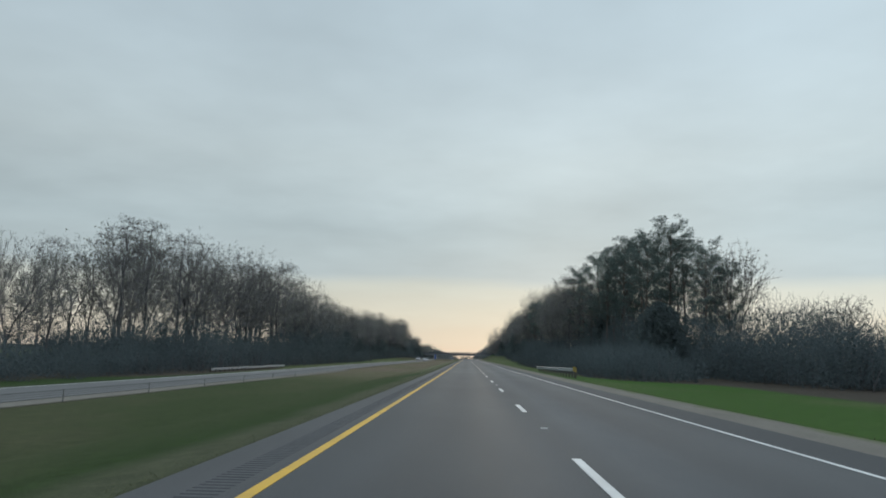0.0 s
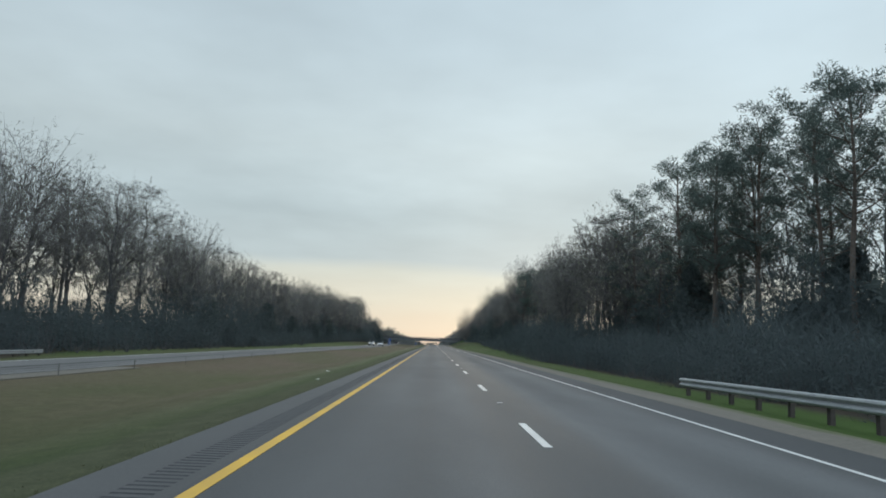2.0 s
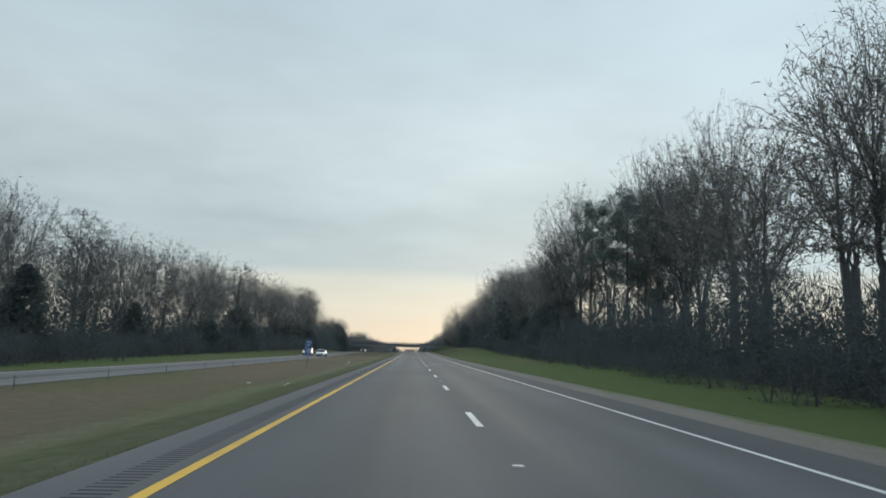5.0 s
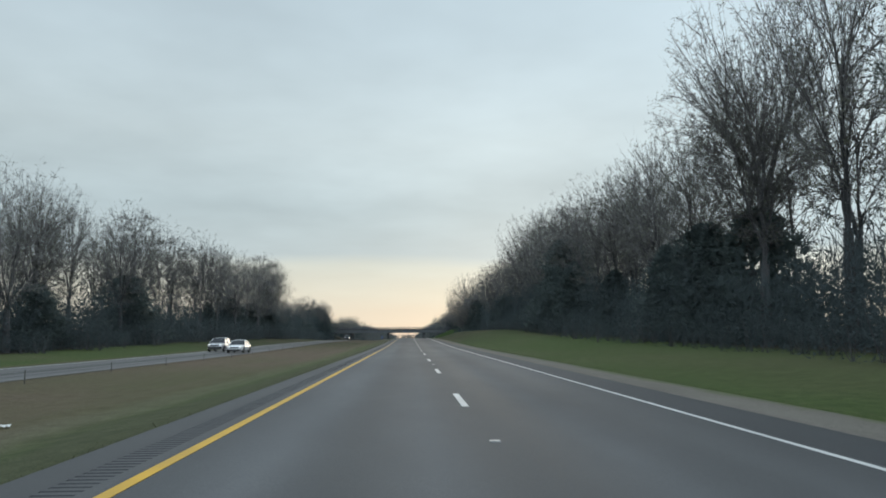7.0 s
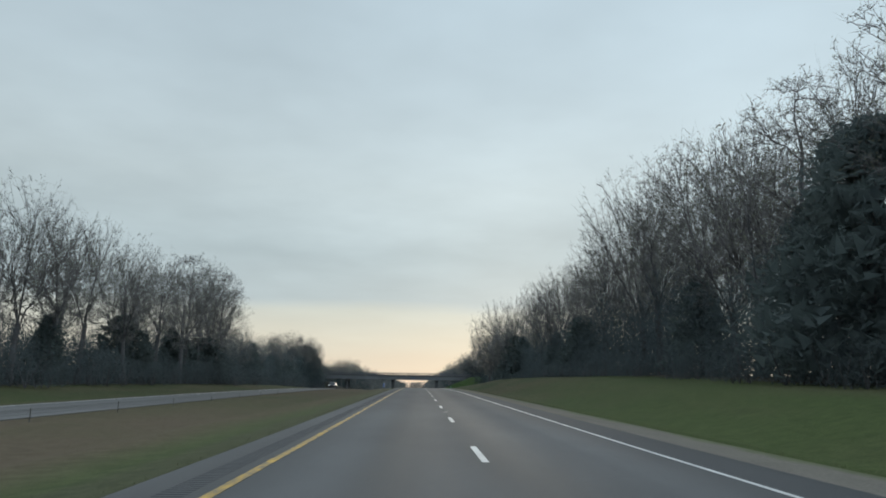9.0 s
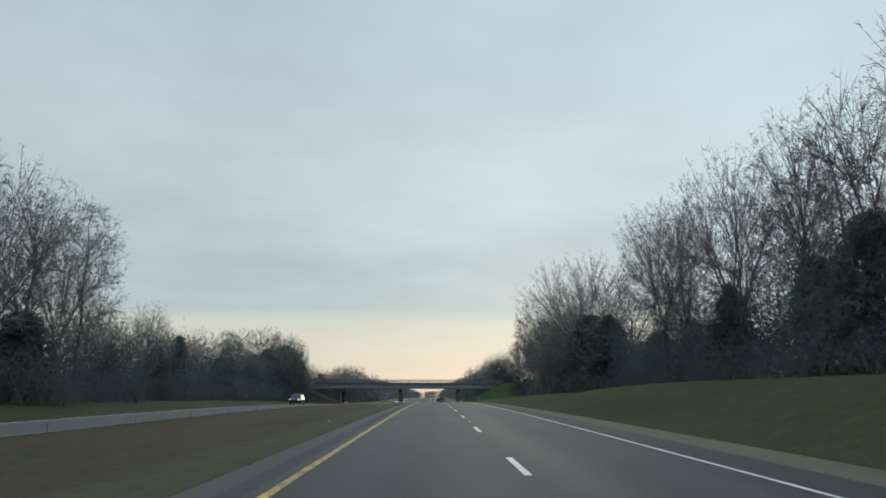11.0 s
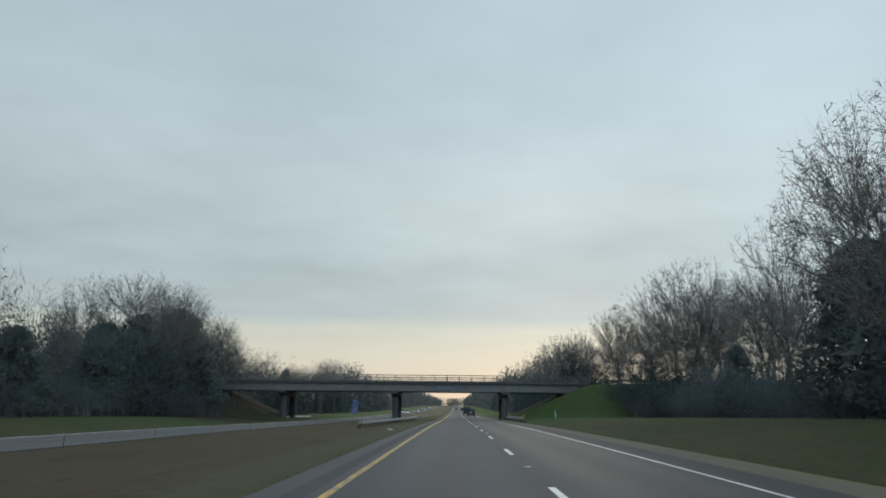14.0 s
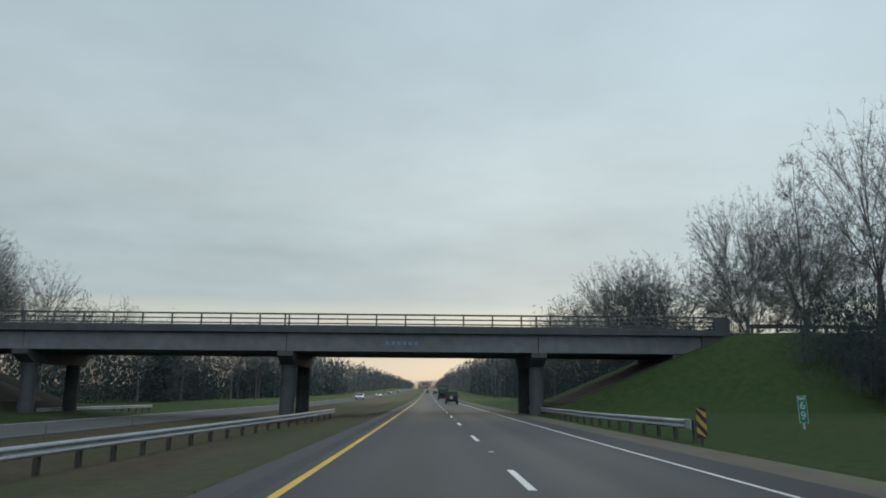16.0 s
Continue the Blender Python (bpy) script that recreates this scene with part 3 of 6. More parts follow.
def section(y):
    """Cross-section of the ground at y: x places and heights over the road."""
    ox, oz, br, bl = float(opp_shift(y)), float(opp_drop(y)), float(bank_right(y)), float(bank_left(y))
    pts = [(-1600, bl + 1), (-400, bl + .6), (-150, bl + .3), (-90, bl + .2), (-66, bl + .15), (-58, bl + .1), (-52, bl + .05), (-47, bl), (-43, bl), (-39.5, bl),
           (-36, .75 * bl + .25 * (oz - .3)), (-33 + ox * .5, .4 * bl + .6 * (oz - .3)), (-30.5 + ox * .8, oz - .22), (OPP_OUT - .6 + ox, oz - .07), (OPP_OUT + .05 + ox, oz - .03),
           (OPP_OUT + .1 + ox, oz - .16), (OPP_IN - .1 + ox, oz - .16), (OPP_IN - .05 + ox, oz - .03), (-15.2 + ox * .7, oz - .10),
           (-12.5 + ox * .4, oz - .18), (-9.5 + ox * .2, oz - .20), (-7, .45 * (oz - .20)), (-5, -.26), (-3.9, -.12), (-3.3, -.05), (-3.04, -.02), (-3.0, -.13), (8.2, -.16),
           (8.24, -.06), (9.2, -.12 + .05 * br), (10.6, .25 * br - .1), (12.2, .55 * br - .05), (14, .82 * br), (16, .93 * br), (18, .98 * br), (20, 1.0 * br), (22.5, 1.06 * br),
           (26, 1.12 * br), (31, 1.15 * br), (38, 1.18 * br), (50, 1.2 * br), (75, 1.2 * br), (140, 1.2 * br), (400, br + .6), (1600, br + 1)]
    return pts


def bank_top(x, y):
    """The overpass's approach banks, with their end slopes."""
    out = np.maximum(np.maximum(634.5 - y, y - 649.5), 0) / 2.1
    head = np.where(x > -10, (23.0 - x) * 0.42, (x + 45.0) * 0.42)
    return CROSS_Z - out - np.maximum(head, 0)


def ground(x, y):
    pts = section(y)
    z = float(np.interp(x, [p[0] for p in pts], [p[1] for p in pts])) + float(zroad(y))
    if 600 < y < 690 and (x > 8 or x < -28):
        z = max(z, float(bank_top(x, y)))
    return z


def build_ground():
    grid = []
    for y in ROWS:
        pts = section(y)
        zr = float(zroad(y))
        row = []
        for x, dz in pts:
            z = zr + dz
            if x > 8.3 or x < -28.5:
                if abs(x) < 200:
                    z += 0.10 * (noise.noise(Vector((x * 0.21, y * 0.09, 3.1)))) * min(1.0, (abs(x) - 8) / 4)
                z = max(z, float(bank_top(x, y))) if 600 < y < 690 else z
            elif -14.0 < x < -4.5:
                z += 0.05 * noise.noise(Vector((x * 0.4, y * 0.13, 7.7)))
            row.append((x, y, z))
        grid.append(row)
    w = len(grid[0])
    verts = [p for r in grid for p in r]
    faces = [(i * w + j, i * w + j + 1, (i + 1) * w + j + 1, (i + 1) * w + j) for i in range(len(grid) - 1) for j in range(w - 1)]
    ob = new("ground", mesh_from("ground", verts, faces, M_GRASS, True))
    return tagged(ob, "mown grass verge and median, green with dry brown patches", "grass", kind="structure")


build_ground()


def strip(name, x0, x1, mat, lift=0.0, depth=0.1, y0=-150.0, y1=1560.0, shift=None, drop=None):
    """A ribbon of pavement or paint that follows the road, with edges."""
    ys = np.unique(np.concatenate([[y0], ROWS[(ROWS > y0) & (ROWS < y1)], [y1]]))
    vs, fs = [], []
    for y in ys:
        sx = float(shift(y)) if shift else 0.0
        z = float(zroad(y)) + (float(drop(y)) if drop else 0.0) + lift
        vs += [(x0 + sx, y, z - depth), (x0 + sx, y, z), (x1 + sx, y, z), (x1 + sx, y, z - depth)]
    for i in range(len(ys) - 1):
        a, b = 4 * i, 4 * i + 4
        fs += [(a, a + 1, b + 1, b), (a + 1, a + 2, b + 2, b + 1), (a + 2, a + 3, b + 3, b + 2)]
    fs += [(0, 3, 2, 1), tuple(4 * (len(ys) - 1) + k for k in (0, 1, 2, 3))]
    return mesh_from(name, vs, fs, mat)


road = tagged(new("road", strip("road", -1.98, 5.62, M_ASPHALT)), "worn grey asphalt carriageway with two lanes", "road", kind="structure")
part("inner_shoulder", strip("inner_shoulder", -3.02, -2.50, M_SHOULDER_L, -0.002), road, "narrow asphalt shoulder beside the median")
part("inner_shoulder", strip("inner_shoulder", -2.12, -1.98, M_SHOULDER_L, -0.002), road)
part("outer_shoulder", strip("outer_shoulder", 5.62, 6.72, M_SHOULDER, -0.002), road, "dark asphalt shoulder outside the edge line")
part("gravel_edge", strip("gravel_edge", 6.72, 8.22, M_GRAVEL, -0.035), road, "pale gravel edge beside the shoulder")
part("yellow_line", strip("yellow_line", -1.91, -1.765, M_YELLOW, 0.006, 0.004), road, "worn yellow edge line")
part("white_line", strip("white_line", 5.44, 5.535, M_WHITE, 0.006, 0.004), road, "white edge line")

opposite = tagged(new("opposite_road", strip("opposite_road", OPP_OUT, OPP_IN, M_OPP, 0, 0.1, -150, 1560, opp_shift, opp_drop)),
                  "pale asphalt carriageway across the median", "road", kind="structure")
part("white_line", strip("opposite_white", -23.95, -23.82, M_WHITE, 0.006, 0.004, -150, 1560, opp_shift, opp_drop), opposite)
part("worn_track", strip("worn_track", -20.5, -19.9, M_SEAM, 0.004, 0.003, -150, 1560, opp_shift, opp_drop), opposite, "dark seam between the lanes")


part("gravel_edge", strip("opposite_gravel", -16.9, -15.3, M_GRAVEL, -0.03, 0.12, -150, 118, opp_shift, opp_drop), opposite, "pale patchy gravel beside the median")


def rumble(x0, x1, y0, y1):
    """Milled grooves across the shoulder, 0.2 m apart."""
    vs, fs = [], []
    ys, zs = [], []
    y = y0
    while y < y1:
        for d, dz in ((0.0, 0.0), (0.10, 0.0), (0.115, -0.008), (0.150, -0.008)):
            ys.append(y + d)
            zs.append(dz)
        y += 0.175
    base = zroad(np.array(ys)) - 0.002
    for yy, b, dz in zip(ys, base, zs):
        vs += [(x0, yy, b + dz), (x1, yy, b + dz)]
    fs = [(2 * i, 2 * i + 1, 2 * i + 3, 2 * i + 2) for i in range(len(ys) - 1)]
    # groove faces take the darker asphalt, which paints in the shade of their depth
    idx = [1 if (i % 4) in (1, 2, 3) else 0 for i in range(len(fs))]
    return mesh_from("rumble_strip", vs, fs, [M_SHOULDER_L, M_GROOVE_SHADE], False, idx)


tagged(part("rumble_strip", rumble(-2.50, -2.12, -6.0, 690.0), road, "milled rumble strip grooves in the shoulder"), kind="stuff")
part("inner_shoulder", strip("inner_shoulder", -2.50, -2.12, M_SHOULDER_L, -0.002, 0.05, 690.0, 1560), road)

DASH_PHASE, DASH_CYCLE, DASH_LEN = 10.93, 12.192, 3.05
g = Geo()
g.box(-0.065, 0.065, -DASH_LEN, 0, -0.002, 0.007)
dash_mesh = g.mesh("lane_dash", M_WHITE)
g = Geo()
g.box(-0.07, 0.07, -0.06, 0.06, -0.002, 0.014, 0.006)
marker_mesh = g.mesh("pavement_marker", M_REFLECTOR)


def on_road(x, y, lift=0.0):
    slope = math.degrees(math.atan((float(zroad(y + 1)) - float(zroad(y - 2))) / 3.0))
    return pose(x, y, float(zroad(y)) + lift, slope, 0, 0)


for i in range(-2, 110):
    y = DASH_PHASE + DASH_CYCLE * i
    part("lane_dash", dash_mesh, road, "", on_road(1.83, y, 0.003))
    if i % 2 == 0:
        part("pavement_marker", marker_mesh, road, "", on_road(1.86, y + 4.57, 0.002))

# approach road on top of the banks
for side, xa, xb in (("east", 22.2, 170), ("west", -170, -44.0)):
    g = Geo()
    g.box(xa, xb, 637.0, 647.0, CROSS_Z - 0.25, CROSS_Z + 0.06, 0.02)
    tagged(new("crossroad_" + side, g.mesh("crossroad", M_ASPHALT)), "asphalt crossroad on the approach bank", "road", kind="structure")

# ---------------------------------------------------------------- guard rails
W_RING = [(0.0, -0.155), (0.055, -0.13), (0.075, -0.085), (0.05, -0.04), (0.0, -0.012), (0.0, 0.012), (0.05, 0.04), (0.075, 0.085), (0.055, 0.13), (0.0, 0.155),
          (-0.006, 0.155), (0.049, 0.127), (0.068, 0.085), (0.045, 0.046), (-0.007, 0.02), (-0.007, -0.02), (0.045, -0.046), (0.068, -0.085), (0.049, -0.127), (-0.006, -0.155)]
g = Geo()
g.box(-0.06, 0.06, -0.08, 0.08, -1.1, 0.12, 0.012)
rail_post_mesh = g.mesh("post", M_POST)
g = Geo()
g.box(-0.09, 0.09, -0.06, 0.06, -0.15, 0.14, 0.012)
blockout_mesh = g.mesh("blockout", M_POST)


def chevron_mesh(name, w, h, lean, light):
    """A plate with slanting black and yellow bars."""
    g1, g2 = Geo(), Geo()
    n = 7
    for i in range(n):
        lo, hi = -h / 2 + h * 1.4 * (i / n) - h * 0.2, -h / 2 + h * 1.4 * ((i + 1) / n) - h * 0.2
        d = lean * w * 0.55
        quad = []
        for x, s in ((-w / 2, -1), (w / 2, 1)):
            quad.append((x, max(-h / 2, min(h / 2, lo + s * d))))
            quad.append((x, max(-h / 2, min(h / 2, hi + s * d))))
        (x0, a0), (_, b0), (x1, a1), (_, b1) = quad
        gg = g1 if i % 2 else g2
        gg.add([(x0, -0.012, a0), (x1, -0.012, a1), (x1, -0.012, b1), (x0, -0.012, b0), (x0, 0.0, a0), (x1, 0.0, a1), (x1, 0.0, b1), (x0, 0.0, b0)],
               [(0, 1, 2, 3), (4, 7, 6, 5), (0, 4, 5, 1), (3, 2, 6, 7)])
    return g1.mesh(name + "_light", light), g2.mesh(name + "_black", M_BLACK)


def object_marker(x, y, z, lean, label, w=0.5, h=0.62, turn=0, light=None):
    t = thing("object_marker", pose(x, y, z, 0, 0, turn), label, "road sign")
    a, b = chevron_mesh("marker", w, h, lean, light or M_SIGNYELLOW)
    part("pale_bar" if light else "yellow_bar", a, t)
    part("black_bar", b, t)
    gg = Geo()
    gg.box(-0.04, 0.04, 0.004, 0.06, -1.3, h / 2 - 0.03, 0.008)
    part("post", gg.mesh("marker_post", M_POST), t)
    return t


def guardrail(pts, face, label, spacing=1.905, every=1, steel=None):
    """A W-beam rail through (x, y, top) places; face: the sideways direction of the traffic side (+1: right)."""
    P = [Vector(p) for p in pts]
    seg = [0.0]
    for a, b in zip(P, P[1:]):
        seg.append(seg[-1] + (b - a).length)
    n = max(2, int(round(seg[-1] / spacing)) + 1)
    base = thing("guardrail", pose(P[0].x, P[0].y, ground(P[0].x, P[0].y)), label, "guardrail")
    inv = base.matrix_basis.inverted()
    path, rows = [], []
    for i in range(n):
        s = seg[-1] * i / (n - 1)
        p = Vector([float(np.interp(s, seg, [q[k] for q in P])) for k in range(3)])
        s2 = min(s + 0.5, seg[-1])
        s1 = max(s - 0.5, 0)
        d = Vector([float(np.interp(s2, seg, [q[k] for q in P])) - float(np.interp(s1, seg, [q[k] for q in P])) for k in range(3)])
        side = Vector((d.y, -d.x, 0)).normalized() * face
        path.append((inv @ (p - Vector((0, 0, 0.155))), side))
        rows.append((p, side))
    gg = Geo()
    gg.sweep(W_RING, path, True, True)
    part("beam", gg.mesh("beam", steel or M_GALV), base)
    # flared end shoe at the near end
    p, side = rows[0]
    gg = Geo()
    q = inv @ (p + Vector((0, -0.75, -0.155)))
    gg.box(q.x - 0.02, q.x + 0.035, q.y + 0.3, q.y + 0.8, q.z - 0.16, q.z + 0.16, 0.01)
    part("end_shoe", gg.mesh("end_shoe", steel or M_GALV), base, "flat end plate")
    for i, (p, side) in enumerate(rows):
        if i % every:
            continue
        yaw = math.degrees(math.atan2(side.y, side.x))
        c = p - side * 0.28
        m = inv @ pose(c.x, c.y, p.z - 0.14, 0, 0, yaw)
        part("post", rail_post_mesh, base, "", m)
        c2 = p - side * 0.105
        part("blockout", blockout_mesh, base, "", inv @ pose(c2.x, c2.y, p.z - 0.155, 0, 0, yaw))
    return base


def zr(y, h):
    return float(zroad(y)) + h


guardrail([(9.7, 67.0, zr(67, .70)), (9.6, 80, zr(80, .62)), (9.5, 98.3, zr(98.3, .48))], -1, "galvanised W-beam guardrail on timber posts beside the gravel edge")
object_marker(9.75, 65.9, zr(65.9, 0.62), -1, "yellow and black striped plate at the guardrail end", 0.34, 0.54)
guardrail([(-32.6, 95.3, zr(95.3, -.60)), (-32.7, 133.5, zr(133.5, -.60))], 1, "galvanised guardrail beyond the far carriageway")
guardrail([(-9.9, 589.2, zr(589.2, .12)), (-8.6, 606.0, zr(606, .22)), (-7.0, 624.0, zr(624, .34)), (-6.3, 634.5, zr(634.5, .42))], 1,
          "galvanised guardrail in the median before the bridge pier")
object_marker(-9.9, 588.3, zr(588.3, 0.0), 1, "black and white striped plate at the median rail end", 0.50, 0.54, 0, M_SIGNWHITE)
guardrail([(8.85, 606.6, zr(606.6, .68)), (8.75, 620, zr(620, .60)), (8.65, 650, zr(650, .55))], -1, "galvanised guardrail beside the bridge pier")
object_marker(8.75, 604.9, zr(604.9, 0.62), -1, "yellow and black striped plate at the guardrail end", 0.30, 0.92)
guardrail([(-29.6, 640.0, zr(640, .18)), (-29.8, 664.0, zr(664, .12))], 1, "galvanised guardrail beyond the far carriageway")
guardrail([(24.5, 636.6, CROSS_Z + .72), (70.0, 636.6, CROSS_Z + .72)], -1, "dark guardrail along the crossroad", steel=M_RAIL)

# cable barrier along the far side of the median
cable = thing("cable_barrier", pose(0, 0, 0), "steel cable barrier with thin posts in the median", "barrier")
g = Geo()
g.box(-0.014, 0.014, -0.022, 0.022, -0.3, 0.60, 0.006)
cable_post = g.mesh("post", M_CABLEPOST)


def cable_x(y):
    return -15.7 + 0.85 * float(opp_shift(y))


cable_y = np.arange(-12, 632, 9.2)
for y in cable_y:
    part("post", cable_post, cable, "", pose(cable_x(y), y, ground(cable_x(y), y)))
for h in (0.36, 0.46, 0.56):
    g = Geo()
    g.tube([(cable_x(y) + 0.04, y, ground(cable_x(y), y) + h) for y in cable_y], [0.006] * len(cable_y), 4)
    part("cable", g.mesh("cable", M_CABLEPOST), cable)

# ---------------------------------------------------------------- overpass
BY0, BY1 = 636.0, 646.0
B0 = float(zroad(640))
Z_GIRDER, Z_SLAB, Z_CURB, Z_TOP = B0 + 4.5, B0 + 5.85, B0 + 6.3, B0 + 7.28
XL, XR = -43.0, 20.6
BENTS = (-29.4, -10.2, 8.4)
bridge = thing("overpass_bridge", pose(0, 0, 0), "grey concrete overpass on column bents with a metal railing", "bridge")
stops = [XL, *BENTS, XR]
for a, b in zip(stops, stops[1:]):
    for k, y in enumerate((BY0 + 0.55, BY0 + 2.75, BY0 + 5.0, BY0 + 7.25, BY1 - 0.55)):
        g = Geo()
        ring = [(-0.28, 0), (0.28, 0), (0.28, 0.2), (0.11, 0.36), (0.11, 1.02), (0.30, 1.16), (0.30, 1.345), (-0.30, 1.345), (-0.30, 1.16), (-0.11, 1.02), (-0.11, 0.36), (-0.28, 0.2)]
        if k in (0, 4):   # the outer girders are plain boxes
            ring = [(-0.27, 0), (0.27, 0), (0.30, 0.03), (0.30, 1.345), (-0.30, 1.345), (-0.30, 0.03)]
        g.sweep(ring, [((a + 0.03, y, Z_GIRDER), (0, 1, 0)), ((b - 0.03, y, Z_GIRDER), (0, 1, 0))], True, True)
        part("girder", g.mesh("girder", M_CONC), bridge, "pale concrete girder" if k == 0 else "")
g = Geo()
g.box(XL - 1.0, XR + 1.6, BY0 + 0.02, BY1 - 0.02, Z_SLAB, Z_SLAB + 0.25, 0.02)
part("deck_slab", g.mesh("deck_slab", M_CONC_DARK), bridge, "dark concrete deck")
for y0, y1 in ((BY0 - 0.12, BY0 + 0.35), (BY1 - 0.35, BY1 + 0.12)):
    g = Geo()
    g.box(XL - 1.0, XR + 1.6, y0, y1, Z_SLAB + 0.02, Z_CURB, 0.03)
    part("curb", g.mesh("curb", M_CONC_DARK), bridge, "dark concrete curb")
# railing
g = Geo()
g.box(-0.055, 0.055, -0.05, 0.05, 0, Z_TOP - Z_CURB - 0.02, 0.012)
rp_mesh = g.mesh("rail_post", M_RAIL)
for y in (BY0 + 0.12, BY1 - 0.12):
    n = int((XR - XL) / 2.15)
    for i in range(n + 1):
        x = BENTS[1] + 0.15 + 2.15 * (i - 15)
        if XL - 0.5 < x < XR + 1.2:
            part("rail_post", rp_mesh, bridge, "", pose(x, y, Z_CURB - 0.01))
    for b in BENTS:
        part("rail_post", rp_mesh, bridge, "", pose(b - 0.14, y, Z_CURB - 0.01))
    for h, r in ((Z_TOP - 0.05, 0.06), (Z_CURB + 0.58, 0.045), (Z_CURB + 0.24, 0.045)):
        g = Geo()
        g.box(XL - 1.0, XR + 1.4, y - 0.045, y + 0.045, h - r, h + r, 0.012)
        part("rail", g.mesh("rail", M_RAIL), bridge)
# end blocks of the railing
for x in (XL - 1.2, XR + 1.5):
    for y in (BY0 + 0.1, BY1 - 0.1):
        g = Geo()
        g.box(x - 0.55, x + 0.55, y - 0.2, y + 0.2, Z_SLAB, Z_TOP - 0.06, 0.05)
        part("end_block", g.mesh("end_block", M_CONC_DARK), bridge, "concrete railing end block")
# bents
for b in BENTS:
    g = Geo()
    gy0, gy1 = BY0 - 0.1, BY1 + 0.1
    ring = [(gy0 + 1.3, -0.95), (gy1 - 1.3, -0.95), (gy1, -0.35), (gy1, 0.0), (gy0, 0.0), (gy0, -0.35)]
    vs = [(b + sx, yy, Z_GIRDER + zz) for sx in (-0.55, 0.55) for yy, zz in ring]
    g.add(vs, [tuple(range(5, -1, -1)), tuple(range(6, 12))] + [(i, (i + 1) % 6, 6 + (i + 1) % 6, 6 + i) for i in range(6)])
    part("bent_cap", g.mesh("bent_cap", M_CONC_DARK), bridge, "dark concrete cap")
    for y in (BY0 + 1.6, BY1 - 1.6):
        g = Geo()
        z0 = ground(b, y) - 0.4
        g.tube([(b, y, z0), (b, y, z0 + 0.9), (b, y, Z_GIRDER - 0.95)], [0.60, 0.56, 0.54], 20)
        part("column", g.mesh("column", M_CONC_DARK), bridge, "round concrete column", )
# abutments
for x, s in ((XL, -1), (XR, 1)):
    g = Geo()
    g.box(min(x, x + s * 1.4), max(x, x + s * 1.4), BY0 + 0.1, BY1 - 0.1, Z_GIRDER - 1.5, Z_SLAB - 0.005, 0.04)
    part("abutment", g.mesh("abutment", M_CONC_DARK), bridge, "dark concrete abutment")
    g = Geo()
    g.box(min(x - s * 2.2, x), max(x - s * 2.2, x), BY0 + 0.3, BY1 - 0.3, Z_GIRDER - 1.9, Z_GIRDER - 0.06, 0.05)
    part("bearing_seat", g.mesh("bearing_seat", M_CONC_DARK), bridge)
# faint blue lettering, too weathered to read
for i in range(6):
    g = Geo()
    x = -2.9 + 0.42 * i
    g.box(x, x + 0.28, BY0 + 0.236, BY0 + 0.249, Z_GIRDER + 0.52, Z_GIRDER + 0.78)
    part("faded_lettering", g.mesh("faded_lettering", plain("faded_blue_paint", (0.10, 0.14, 0.24), (0.16, 0.21, 0.33), 8.0) if i == 0 else bpy.data.materials["faded_blue_paint"]),
         bridge, "faded blue lettering")
# slope paving under the end spans
for x0, x1, s in ((10.4, 20.4, 1), (-42.6, -32.0, -1)):
    g = Geo()
    n = 12
    for i in range(n):
        xa, xb = x0 + (x1 - x0) * i / n, x0 + (x1 - x0) * (i + 1) / n
        for k in range(5):
            ya, yb = BY0 + 0.4 + 1.84 * k, BY0 + 0.4 + 1.84 * (k + 1) - 0.03
            za, zb = ground(xa, 641) + 0.03, ground(xb, 641) + 0.03
            xb2 = xb - 0.03
            g.add([(xa, ya, za), (xb2, ya, zb), (xb2, yb, zb), (xa, yb, za), (xa, ya, za - .3), (xb2, ya, zb - .3), (xb2, yb, zb - .3), (xa, yb, za - .3)],
                  [(0, 1, 2, 3), (0, 4, 5, 1), (1, 5, 6, 2), (2, 6, 7, 3), (3, 7, 4, 0)])
    tagged(new("slope_paving", g.mesh("slope_paving", M_SHADED_SLOPE)), "slope paving under the bridge end, shade put into its dark colour", "paving", kind="structure")

# ---------------------------------------------------------------- signs


def text_mesh(body, size, mat, name="lettering"):
    cu = bpy.data.curves.new("text", "FONT")
    cu.body, cu.size, cu.align_x, cu.align_y, cu.extrude, cu.resolution_u = body, size, "CENTER", "CENTER", 0.004, 3
    tmp = bpy.data.objects.new("tmp_text", cu)
    scene.collection.objects.link(tmp)
    me = bpy.data.meshes.new_from_object(tmp.evaluated_get(bpy.context.evaluated_depsgraph_get()))
    bpy.data.objects.remove(tmp)
    me.name = name
    me.materials.clear()
    me.materials.append(mat)
    return me


def panel_mesh(name, w, h, mat, t=0.012):
    g = Geo()
    g.box(-w / 2, w / 2, -t / 2, t / 2, -h / 2, h / 2, 0.004)
    return g.mesh(name, mat)


def frame_mesh(name, w, h, mat, b=0.018):
    g = Geo()
    for x0, x1, z0, z1 in ((-w / 2, w / 2, h / 2 - b, h / 2), (-w / 2, w / 2, -h / 2, -h / 2 + b), (-w / 2, -w / 2 + b, -h / 2 + b, h / 2 - b), (w / 2 - b, w / 2, -h / 2 + b, h / 2 - b)):
        g.box(x0, x1, -0.004, 0.004, z0, z1)
    return g.mesh(name, mat)


